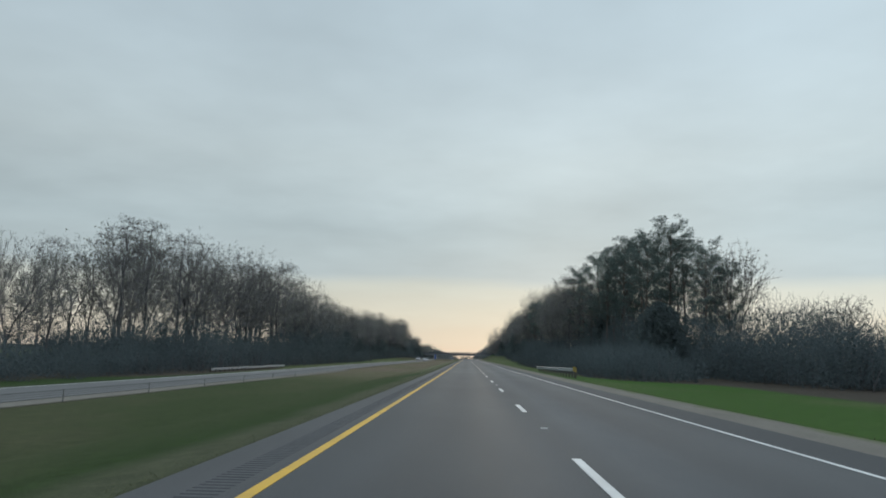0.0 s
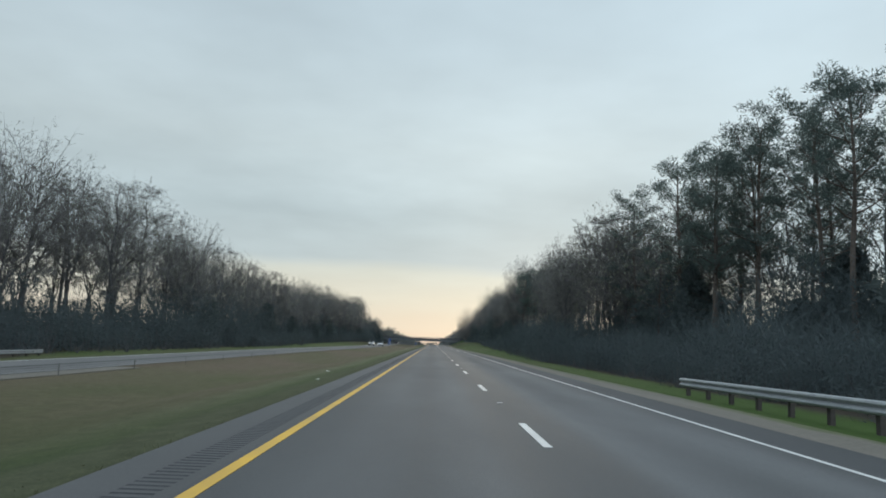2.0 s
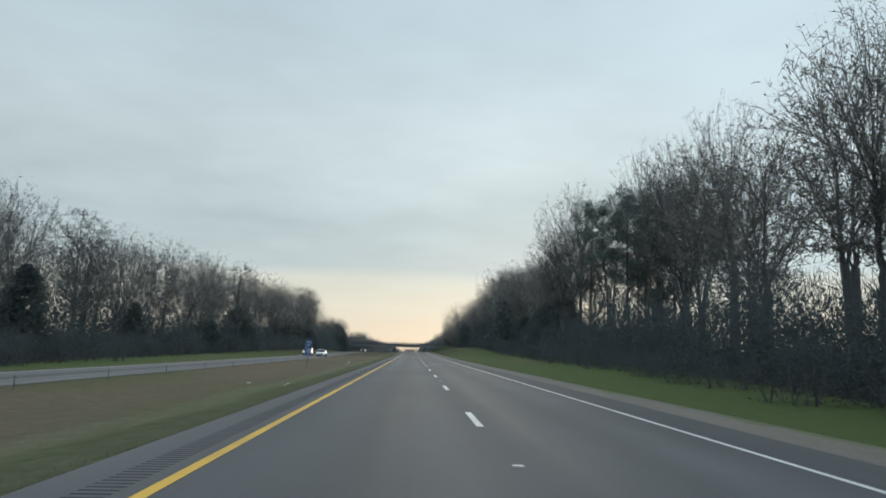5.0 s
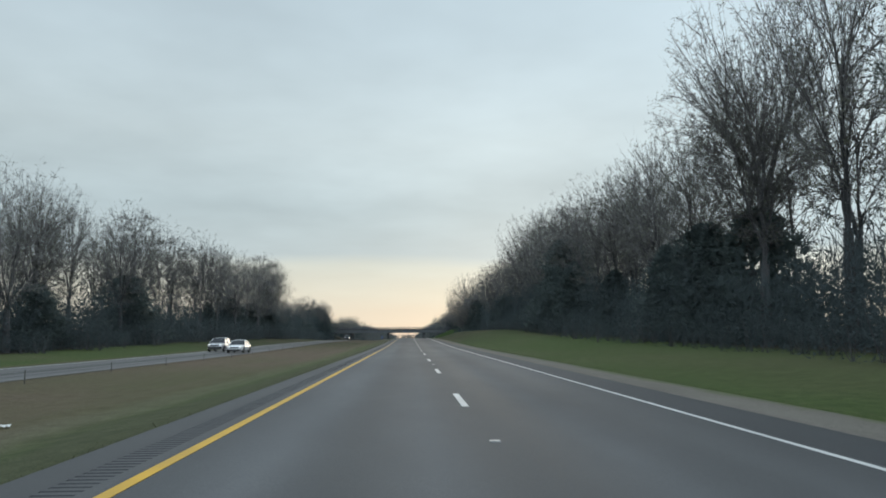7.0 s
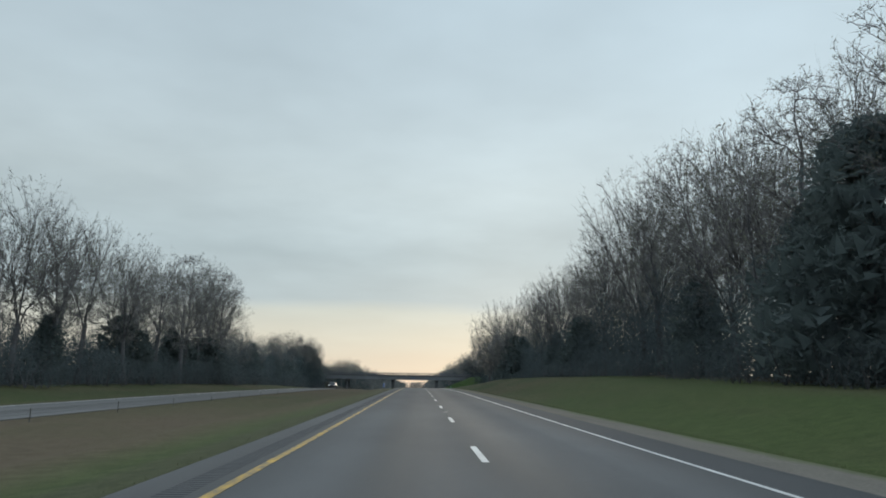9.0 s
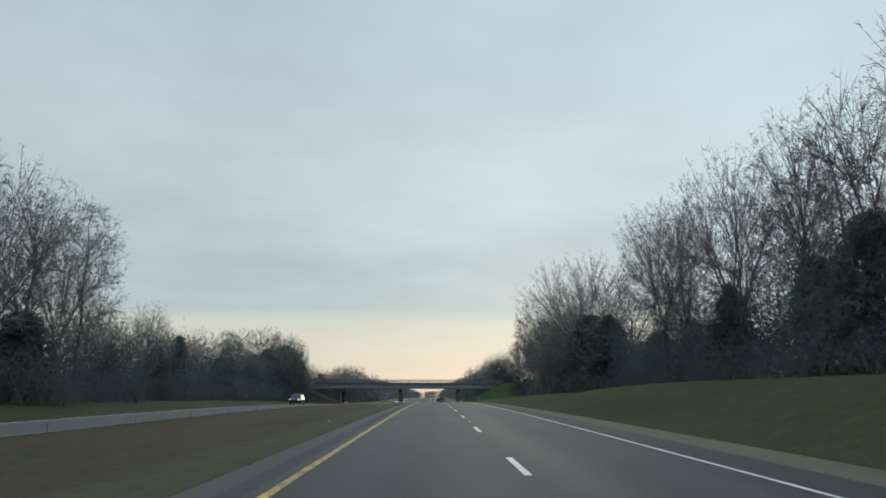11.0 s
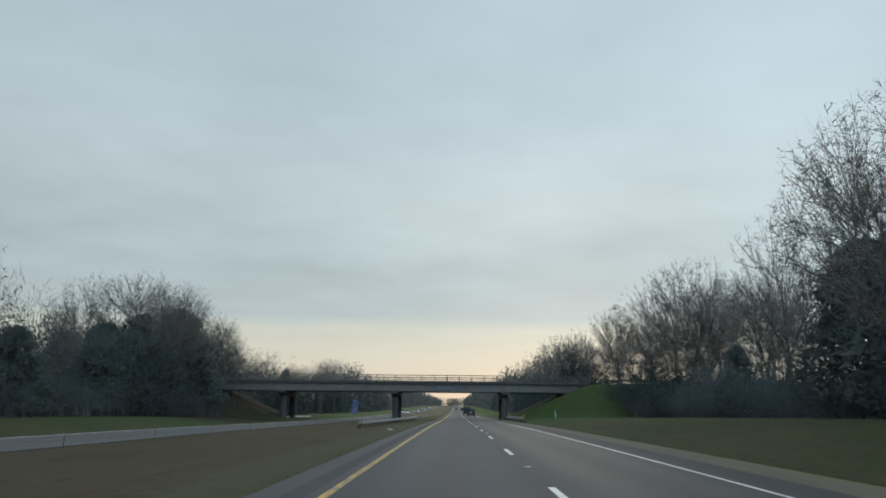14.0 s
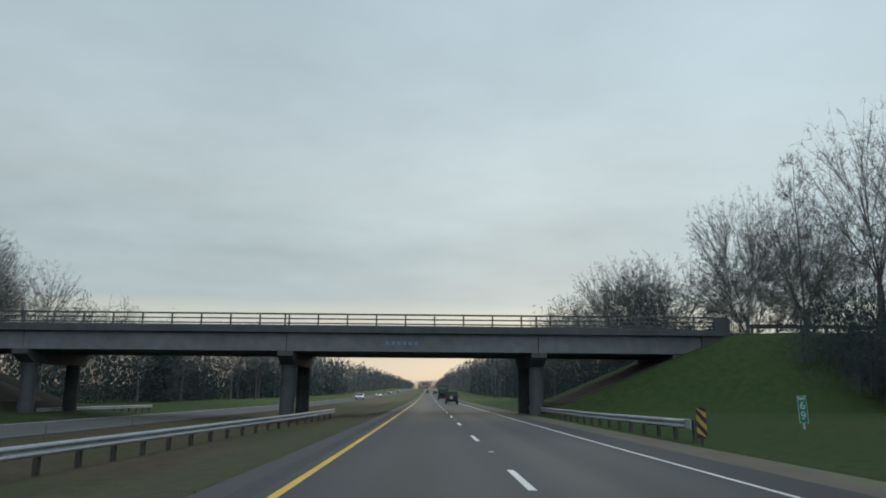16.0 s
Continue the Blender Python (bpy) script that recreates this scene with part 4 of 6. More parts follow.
def reference_sign(x, y, ztop, number, tenth, turn=0, lean=0):
    """A tall blue panel: two lines too small to read, MILE, the mile and the tenth."""
    h, w = 1.62, 0.62
    t = thing("reference_sign", pose(x, y, ztop, 0, lean, turn), "tall blue mile reference sign with white lettering in the median", "road sign")
    part("panel", panel_mesh("panel", w, h * 0.77, M_BLUE), t, "", pose(0, 0, -h * 0.385))
    part("lower_panel", panel_mesh("lower_panel", w, h * 0.215, M_BLUE), t, "", pose(0, 0, -h * 0.89))
    part("border", frame_mesh("border", w, h * 0.77, M_SIGNWHITE), t, "thin white border", pose(0, -0.011, -h * 0.385))
    part("border", frame_mesh("border", w, h * 0.215, M_SIGNWHITE), t, "", pose(0, -0.011, -h * 0.89))
    for k, zz in ((4, -0.10), (3, -0.30)):
        for i in range(k):
            gg = Geo()
            xx = (i - (k - 1) / 2) * 0.115
            gg.box(xx - 0.036, xx + 0.036, -0.004, 0.004, -0.06, 0.06)
            part("lettering_bar", gg.mesh("lettering_bar", M_SIGNWHITE), t, "", pose(0, -0.012, h * zz))
    for txt, zz, size in (("MILE", -0.50, 0.20), (number, -0.66, 0.34), (tenth, -0.89, 0.30)):
        part("lettering", text_mesh(txt, size, M_SIGNWHITE), t, "white lettering", pose(0, -0.014, h * zz, 90, 0, 0))
    base = ground(x, y) - ztop - 0.3
    gg = Geo()
    gg.box(-0.035, 0.035, 0.01, 0.06, base, -0.1, 0.006)
    part("post", gg.mesh("sign_post", M_CABLEPOST), t)
    return t


reference_sign(-10.85, 259.3, zr(259.3, 2.11), "68", "8", 6, 2)
reference_sign(-12.0, 600.1, zr(600.1, 2.43), "69", "0", 6, 6)

mile = thing("mile_marker", pose(13.0, 607.0, zr(607, 1.48), 0, -2, -4), "narrow green mile marker with white figures on the bank", "road sign")
part("panel", panel_mesh("panel", 0.30, 0.92, M_GREEN), mile, "", pose(0, 0, -0.46))
part("border", frame_mesh("border", 0.30, 0.92, M_SIGNWHITE, 0.012), mile, "", pose(0, -0.011, -0.46))
for i in range(4):
    g = Geo()
    g.box(-0.10 + 0.055 * i, -0.065 + 0.055 * i, -0.004, 0.004, -0.045, 0.045)
    part("lettering_bar", g.mesh("lettering_bar", M_SIGNWHITE), mile, "", pose(0, -0.012, -0.10))
for txt, zz in (("6", -0.34), ("9", -0.68)):
    part("lettering", text_mesh(txt, 0.38, M_SIGNWHITE), mile, "white figure", pose(0, -0.014, zz, 90, 0, 0))
g = Geo()
g.box(-0.03, 0.03, 0.01, 0.06, ground(13, 607) - zr(607, 1.48) - 0.3, -0.05, 0.006)
part("post", g.mesh("sign_post", M_GALV), mile)

# utility pole beyond the overpass
pole = thing("utility_pole", pose(44.0, 664.0, ground(44, 664)), "dark timber utility pole beyond the crossroad", "pole")
g = Geo()
g.tube([(0, 0, -0.5), (0, 0, 5.0), (0, 0, 11.5)], [0.16, 0.14, 0.11], 10)
part("shaft", g.mesh("shaft", M_POST), pole)
g = Geo()
g.box(-1.1, 1.1, -0.06, 0.06, 10.6, 10.74, 0.01)
part("crossarm", g.mesh("crossarm", M_POST), pole)

# ---------------------------------------------------------------- vehicles


def loft(sections, mat, name, smooth=False):
    """sections: (y, [(x, z), ...]) rings of equal length along the vehicle."""
    r = len(sections[0][1])
    vs = [(x, y, z) for y, ring in sections for x, z in ring]
    fs = [(i * r + j, i * r + (j + 1) % r, (i + 1) * r + (j + 1) % r, (i + 1) * r + j) for i in range(len(sections) - 1) for j in range(r)]
    fs += [tuple(range(r - 1, -1, -1)), tuple((len(sections) - 1) * r + j for j in range(r))]
    return mesh_from(name, vs, fs, mat, smooth)


def pane(name, grid, heart, t):
    """One window pane, 12 mm thick: rows of points on its outer face, and a point inside the cabin."""
    g = Geo()
    r, c = len(grid), len(grid[0])
    outer = [Vector(p) for line in grid for p in line]
    n = r * c
    g.add([tuple(p) for p in outer] + [tuple(p + (Vector(heart) - p).normalized() * 0.012) for p in outer],
          [(i * c + j, i * c + j + 1, (i + 1) * c + j + 1, (i + 1) * c + j) for i in range(r - 1) for j in range(c - 1)]
          + [(n + i * c + j, n + (i + 1) * c + j, n + (i + 1) * c + j + 1, n + i * c + j + 1) for i in range(r - 1) for j in range(c - 1)]
          + [(k + 1, k, n + k, n + k + 1) for i in (0, r - 1) for k in range(i * c, i * c + c - 1)]
          + [(i * c + j, (i + 1) * c + j, n + (i + 1) * c + j, n + i * c + j) for j in (0, c - 1) for i in range(r - 1)])
    return part(name, g.mesh(name, M_GLASS_DARK), t, "dark tinted glass")


def wheel_meshes(rad, wid):
    g = Geo()
    ring = [(-wid / 2, rad * 0.62), (-wid / 2, rad * 0.93), (-wid * 0.36, rad), (wid * 0.36, rad), (wid / 2, rad * 0.93), (wid / 2, rad * 0.62)]
    n = 20
    vs = [(x, r * math.cos(2 * math.pi * k / n), r * math.sin(2 * math.pi * k / n)) for k in range(n) for x, r in ring]
    q = len(ring)
    fs = [(k * q + j, k * q + (j + 1) % q, ((k + 1) % n) * q + (j + 1) % q, ((k + 1) % n) * q + j) for k in range(n) for j in range(q)]
    tyre = mesh_from("tyre", vs, fs, M_TYRE, True)
    g.tube([(-wid * 0.42, 0, 0), (wid * 0.42, 0, 0)], [rad * 0.63] * 2, 16)
    return tyre, g.mesh("rim", M_RIM)


def rounded(w, z0, z1, n=16, power=0.42):
    """A ring like a rounded box."""
    out = []
    for i in range(n):
        a = 2 * math.pi * (i + 0.5) / n
        c, d = math.cos(a), math.sin(a)
        out.append((w * math.copysign(abs(c) ** power, c), (z0 + z1) / 2 + (z1 - z0) / 2 * math.copysign(abs(d) ** power, d)))
    return out


# share of length from nose (-1) to tail (1), share of half width, underside, upper edge
HULLS = {"suv": ((-1.0, 0.60, 0.46, 0.72), (-0.97, 0.80, 0.34, 0.84), (-0.88, 0.94, 0.27, 0.93), (-0.66, 0.99, 0.25, 1.00), (-0.40, 1.0, 0.25, 1.06),
                 (0.0, 1.0, 0.25, 1.07), (0.55, 1.0, 0.25, 1.09), (0.84, 0.98, 0.27, 1.10), (0.96, 0.92, 0.34, 1.06), (1.0, 0.80, 0.45, 0.98)),
         "sedan": ((-1.0, 0.60, 0.38, 0.62), (-0.97, 0.80, 0.28, 0.72), (-0.87, 0.94, 0.22, 0.80), (-0.62, 0.99, 0.20, 0.87), (-0.36, 1.0, 0.20, 0.92),
                   (0.0, 1.0, 0.20, 0.93), (0.50, 1.0, 0.20, 0.95), (0.80, 0.97, 0.23, 0.96), (0.95, 0.90, 0.30, 0.93), (1.0, 0.78, 0.38, 0.84))}
# place along the length, share of the cabin's height
CABINS = {"suv": ((-0.46, 0.02), (-0.34, 0.40), (-0.20, 0.78), (-0.06, 0.94), (0.15, 1.0), (0.50, 0.97), (0.72, 0.88), (0.86, 0.60), (0.94, 0.05)),
          "sedan": ((-0.40, 0.02), (-0.28, 0.42), (-0.14, 0.80), (0.0, 0.95), (0.16, 1.0), (0.36, 0.95), (0.54, 0.70), (0.68, 0.36), (0.80, 0.03))}


def passenger_car(x, y, z, toward, kind, mat, label, category):
    """A car with a rounded hull and cabin. Built with its front at -y."""
    W, L, belt, roof, rad = {"sedan": (1.82, 4.7, 0.90, 1.44, 0.33), "suv": (1.88, 4.6, 1.04, 1.68, 0.36)}[kind]
    hw, hl = W / 2, L / 2
    t = thing(category.replace(" ", "_"), pose(x, y, z, 0, 0, 0 if toward else 180), label, category)
    part("body", loft([(u * hl, rounded(w * hw, a, b)) for u, w, a, b in HULLS[kind]], mat, "body", True), t)

    def cabin_ring(share, lift=0.0, grow=0.0):
        zt = belt + (roof - belt) * share
        wb, wt = hw * 0.93, hw * (0.93 - 0.19 * share) + grow
        return [(-wb, belt - 0.08), (wb, belt - 0.08), (wt, zt - 0.05 * share), (wt * 0.80, zt + lift), (0, zt + 0.02 * share + lift), (-wt * 0.80, zt + lift), (-wt, zt - 0.05 * share)]

    rings = [[(px, u * hl, pz) for px, pz in cabin_ring(sh)] for u, sh in CABINS[kind]]
    heart = (0, 0.1 * hl, belt)
    last = max(i for i, (u, sh) in enumerate(CABINS[kind]) if sh > 0.86)
    pane("windscreen", [q[2:] for q in rings[:4]], heart, t)
    pane("rear_window", [q[2:] for q in rings[last:]], heart, t)
    for lo, hi in ((1, 2), (0, 6)):
        pane("side_window", [(q[lo], q[hi]) for q in rings[:5]], heart, t)
        pane("side_window", [(q[lo], q[hi]) for q in rings[4:]], heart, t)
    top = []
    for u, sh in CABINS[kind]:
        if sh > 0.86:
            r = cabin_ring(sh, 0.014, 0.012)[2:]
            top.append((u * hl, r + [(px * 0.98, pz - 0.05) for px, pz in reversed(r)]))
    part("roof", loft(top, mat, "roof"), t)
    cab = CABINS[kind]
    for s in (-1, 1):
        for run in (cab[:4], cab[-4:], cab[4:5]):
            g = Geo()
            if len(run) > 1:
                pts = [(s * (hw * (0.93 - 0.19 * sh) + 0.004), u * hl, belt + (roof - belt) * sh - 0.05 * sh) for u, sh in run]
            else:
                pts = [(s * hw * 0.935, run[0][0] * hl, belt - 0.03), (s * (hw * 0.745), run[0][0] * hl, roof - 0.06)]
            g.tube(pts, [0.035] * len(pts), 5)
            part("pillar", g.mesh("pillar", mat), t)
    tyre, rim = wheel_meshes(rad, 0.22)
    for s in (-1, 1):
        for yy in (-hl * 0.61, hl * 0.60):
            w = part("wheel", tyre, t, "", pose(s * (hw - 0.085), yy, rad))
            part("rim", rim, w)
            g = Geo()
            n = 14
            ring = [(s * (hw + 0.006), yy + (rad + k) * math.cos(math.pi * i / n), rad * 0.95 + (rad + k) * math.sin(math.pi * i / n)) for k in (0.015, 0.075) for i in range(n + 1)]
            g.add(ring + [(s * (hw - 0.06), b, c) for a, b, c in ring], [(i, i + 1, n + 2 + i, n + 1 + i) for i in range(n)] + [(n + 1 + i, n + 2 + i, 3 * n + 4 + i, 3 * n + 3 + i) for i in range(n)])
            part("wheel_arch", g.mesh("wheel_arch", M_BLACK), t, "black wheel arch trim")
        g = Geo()
        hz = belt - 0.21
        g.box(s * hw * 0.74 - 0.15, s * hw * 0.74 + 0.15, -hl * 0.985, -hl * 0.90, hz - 0.055, hz + 0.055, 0.03)
        part("headlight", g.mesh("headlight", M_HEAD), t, "lit headlight")
        g = Geo()
        g.box(s * hw * 0.80 - 0.10, s * hw * 0.80 + 0.10, hl * 0.90, hl * 0.995, belt - 0.22, belt - 0.02, 0.03)
        part("tail_light", g.mesh("tail_light", M_TAIL), t, "red tail light")
        g = Geo()
        g.box(s * (hw + 0.09) - 0.09, s * (hw + 0.09) + 0.09, -hl * 0.30, -hl * 0.25, belt + 0.0, belt + 0.13, 0.03)
        part("mirror", g.mesh("mirror", mat), t)
    g = Geo()
    g.box(-hw * 0.52, hw * 0.52, -hl * 1.004, -hl * 0.95, belt - 0.40, belt - 0.26, 0.03)
    part("grille", g.mesh("grille", M_BLACK), t, "dark grille")
    g = Geo()
    g.box(-hw * 0.80, hw * 0.80, -hl * 1.0, -hl * 0.93, belt - 0.66, belt - 0.50, 0.05)
    part("bumper", g.mesh("bumper", M_BLACK), t, "dark lower bumper")
    g = Geo()
    g.box(-hw * 0.80, hw * 0.80, hl * 0.93, hl * 1.01, belt - 0.62, belt - 0.42, 0.05)
    part("bumper", g.mesh("bumper", M_BLACK), t, "dark rear bumper")
    return t


def vehicle(x, y, z, toward, kind, mat, label, category):
    """toward: True if its front faces the oncoming viewer. Built with its front at -y."""
    if kind in HULLS:
        return passenger_car(x, y, z, toward, kind, mat, label, category)
    W, L, belt, roof, cab0, cab1 = {"jeep": (1.86, 4.3, 1.16, 1.84, -0.75, 2.05), "truck": (2.3, 7.2, 1.5, 2.45, -2.9, -1.2)}[kind]
    t = thing(category.replace(" ", "_"), pose(x, y, z, 0, 0, 0 if toward else 180), label, category)
    hw, hl = W / 2, L / 2
    low = 0.38

    def ring(w, z0, z1, c=0.09):
        return [(-w + c, z0), (w - c, z0), (w, z0 + c), (w, z1 - c * 1.5), (w - c * 1.3, z1), (-w + c * 1.3, z1), (-w, z1 - c * 1.5), (-w, z0 + c)]

    hood = belt - (0.12 if kind != "jeep" else 0.02)
    secs = [(-hl, ring(hw * 0.84, low + 0.1, hood - 0.22)), (-hl + 0.18, ring(hw * 0.95, low, hood - 0.08)), (-hl + 0.8, ring(hw, low - 0.05, hood)),
            (cab0 - 0.25, ring(hw, low - 0.05, belt)), (cab1 - 0.2, ring(hw, low - 0.05, belt)), (hl - 0.25, ring(hw * 0.98, low - 0.02, belt - 0.02)),
            (hl, ring(hw * 0.93, low + 0.08, belt - 0.14))]
    part("body", loft(secs, mat, "body"), t)
    top = hw * 0.80

    rake_f, rake_r = (0.3, 0.12) if kind == "jeep" else (0.62, 0.5)
    heart = (0, (cab0 + cab1) / 2, belt)
    wb, mid = hw * 0.95, (cab0 + cab1) / 2
    for name, ya, yb in (("windscreen", cab0, cab0 + rake_f), ("rear_window", cab1, cab1 - rake_r)):
        pane(name, (((-wb, ya, belt - 0.03), (wb, ya, belt - 0.03)), ((-top, yb, roof - 0.06), (top, yb, roof - 0.06))), heart, t)
    for sx in (-1, 1):
        for ya, yb, yc, yd in ((cab0, mid, mid, cab0 + rake_f), (mid, cab1, cab1 - rake_r, mid)):
            pane("side_window", (((sx * wb, ya, belt - 0.03), (sx * wb, yb, belt - 0.03)), ((sx * top, yd, roof - 0.06), (sx * top, yc, roof - 0.06))), heart, t)
    g = Geo()
    g.box(-top - 0.02, top + 0.02, cab0 + rake_f - 0.06, cab1 - rake_r + 0.06, roof - 0.075, roof, 0.025)
    part("roof", g.mesh("roof", mat), t)
    pill = [((-1, cab0, cab0 + rake_f)), ((1, cab0, cab0 + rake_f)), ((-1, cab1, cab1 - rake_r)), ((1, cab1, cab1 - rake_r)),
            ((-1, (cab0 + cab1) / 2, (cab0 + cab1) / 2 + 0.05)), ((1, (cab0 + cab1) / 2, (cab0 + cab1) / 2 + 0.05))]
    for s, ya, yb in pill:
        g = Geo()
        g.tube([(s * hw * 0.955, ya, belt - 0.04), (s * (top + 0.01), yb, roof - 0.05)], [0.045, 0.04], 5)
        part("pillar", g.mesh("pillar", mat), t)
    rad = 0.41
    tyre, rim = wheel_meshes(rad, 0.23)
    for s in (-1, 1):
        for yy in (-hl + 0.92, hl - 0.95):
            w = part("wheel", tyre, t, "", pose(s * (hw - 0.10), yy, rad))
            part("rim", rim, w)
    for s in (-1, 1):
        g = Geo()
        g.box(s * hw * 0.70 - 0.19, s * hw * 0.70 + 0.19, -hl - 0.015, -hl + 0.2, hood - 0.33, hood - 0.17, 0.03)
        part("headlight", g.mesh("headlight", M_HEAD), t, "lit headlight")
        g = Geo()
        g.box(s * hw * 0.82 - 0.11, s * hw * 0.82 + 0.11, hl - 0.15, hl + 0.012, belt - 0.42, belt - 0.16, 0.03)
        part("tail_light", g.mesh("tail_light", M_TAIL), t, "red tail light")
        g = Geo()
        g.box(s * (hw + 0.10) - 0.09, s * (hw + 0.10) + 0.09, cab0 + 0.30, cab0 + 0.40, belt - 0.02, belt + 0.13, 0.03)
        part("mirror", g.mesh("mirror", mat), t)
    g = Geo()
    g.box(-hw * 0.55, hw * 0.55, -hl - 0.02, -hl + 0.1, low + 0.22, hood - 0.24, 0.03)
    part("grille", g.mesh("grille", M_BLACK), t, "dark grille")
    g = Geo()
    g.box(-hw * 0.96, hw * 0.96, hl - 0.05, hl + 0.07, low + 0.05, low + 0.26, 0.04)
    part("bumper", g.mesh("bumper", M_BLACK), t, "dark rear bumper")
    if kind == "jeep":
        sp = part("spare_wheel", tyre, t, "spare wheel on the tailgate", pose(0.12, hl + 0.13, 0.98, 0, 0, 90))
        part("rim", rim, sp)
    if kind == "truck":
        g = Geo()
        g.box(-hw, hw, -1.05, hl, 0.95, 2.2, 0.04)
        part("cargo_body", g.mesh("cargo_body", mat), t, "dark service body")
        for yy in (-0.9, 1.2, 3.3):
            for s in (-1, 1):
                g = Geo()
                g.box(s * 1.05 - 0.04, s * 1.05 + 0.04, yy - 0.04, yy + 0.04, 2.15, 3.05, 0.01)
                part("rack_post", g.mesh("rack_post", M_BLACK), t)
        for s in (-1, 1):
            g = Geo()
            g.box(s * 1.05 - 0.05, s * 1.05 + 0.05, -1.0, hl, 3.0, 3.1, 0.01)
            part("rack_rail", g.mesh("rack_rail", M_BLACK), t)
        g = Geo()
        g.box(-1.0, 1.0, 3.25, 3.35, 3.0, 3.1, 0.01)
        part("rack_rail", g.mesh("rack_rail", M_BLACK), t)
    return t


def opp_car(x, y, kind, mat, label, category):
    vehicle(x + float(opp_shift(y)), y, float(zroad(y)) + float(opp_drop(y)) + 0.005, True, kind, mat, label, category)


def near_car(x, y, kind, mat, label, category):
    vehicle(x, y, zr(y, 0.005), False, kind, mat, label, category)


opp_car(-22.2, 340.5, "suv", M_CAR_SILVER, "silver car driving with lit headlights on the far carriageway", "car")
opp_car(-18.4, 334.0, "sedan", M_CAR_WHITE, "white sedan driving on the far carriageway", "car")
opp_car(-21.9, 520.5, "suv", M_CAR_DARK, "dark grey sport utility vehicle with lit headlights", "car")
for x, y, k, mt, lb in ((-18.2, 786, "suv", M_CAR_WHITE, "pale car with lit headlights far down the road"), (-21.8, 818, "sedan", M_CAR_SILVER, "silver car far down the road"),
                        (-18.2, 862, "sedan", M_CAR_WHITE, "white car with lit headlights far down the road"), (-21.8, 1010, "suv", M_CAR_SILVER, "silver car far down the road"),
                        (-18.2, 1050, "sedan", M_CAR_GREY, "grey car far down the road"), (-21.8, 1150, "suv", M_CAR_WHITE, "pale car far down the road")):
    opp_car(x, y, k, mt, lb, "car")
near_car(3.9, 696.0, "jeep", M_CAR_DARK, "dark boxy off-road vehicle with a spare wheel on its tailgate", "car")
near_car(3.7, 752.0, "truck", M_CAR_DARK, "dark service truck with a pipe rack", "truck")
near_car(3.7, 930.0, "suv", M_CAR_DARK, "dark car far down the road", "car")
near_car(0.1, 1010.0, "sedan", M_CAR_GREY, "grey car far down the road", "car")

# litter in the grass
LITTER = [(-6.4, 255.7, .16), (-5.0, 436.6, .14), (-6.9, 211.7, .16), (-4.7, 209.2, .12), (-4.5, 207.2, .1), (-4.9, 107.1, .18), (-3.9, 97.4, .12),
          (-6.8, 264.2, .25), (-4.8, 566.2, .42), (-4.2, 73.3, .14), (9.4, 505.0, .2), (-5.4, 478.0, .15)]
for i, (x, y, s) in enumerate(LITTER):
    rnd = random.Random(50 + i)
    g = Geo()
    n = 5
    vs = [(s * (a / (n - 1) - .5), s * .7 * (b / (n - 1) - .5), 0.02 + s * 0.22 * rnd.random()) for a in range(n) for b in range(n)]
    g.add(vs, [(a * n + b, a * n + b + 1, (a + 1) * n + b + 1, (a + 1) * n + b) for a in range(n - 1) for b in range(n - 1)])
    ob = new("litter_scrap", g.mesh("litter_scrap", M_LITTER))
    ob.matrix_basis = pose(x, y, ground(x, y), 0, 0, rnd.uniform(0, 180))
    tagged(ob, "crumpled pale scrap of litter in the median grass", "litter", "median litter")

# ---------------------------------------------------------------- trees


def jitter(rnd, d, a):
    return (d + Vector((rnd.uniform(-a, a), rnd.uniform(-a, a), rnd.uniform(-a, a) * 0.6))).normalized()


class Leaves:
    """Loose small triangles, kept as flat lists."""

    def __init__(self):
        self.v, self.idx = [], []

    def tri(self, a, b, c, k=0):
        self.v += [a, b, c]
        self.idx.append(k)

    def sliver(self, p, d, length, width, side, k=0):
        s = d.cross(side)
        if s.length < 1e-4:
            s = d.cross(Vector((0.3, 0.2, 0.9)))
        s = s.normalized() * width * 0.5
        self.tri(p - s, p + s, p + d * length, k)

    def mesh(self, name, mats):
        n = len(self.idx)
        return mesh_from(name, self.v, [(3 * i, 3 * i + 1, 3 * i + 2) for i in range(n)], mats, False, self.idx)


UP = Vector((0, 0, 1))


def rand_dir(rnd, zmin=-1.0, zmax=1.0):
    z, a = rnd.uniform(zmin, zmax), rnd.uniform(0, 2 * math.pi)
    r = math.sqrt(max(0.0, 1 - z * z))
    return Vector((r * math.cos(a), r * math.sin(a), z))


def clusters(pts, k, rng):
    """Sorts points into k groups by nearness; returns a list of index arrays."""
    k = max(1, min(k, len(pts)))
    c = pts[rng.choice(len(pts), k, replace=False)]
    for _ in range(7):
        near = np.argmin(((pts[:, None, :] - c[None, :, :]) ** 2).sum(2), 1)
        c = np.array([pts[near == g].mean(0) if (near == g).any() else c[g] for g in range(k)])
    return [np.nonzero(near == g)[0] for g in range(k) if (near == g).any()]


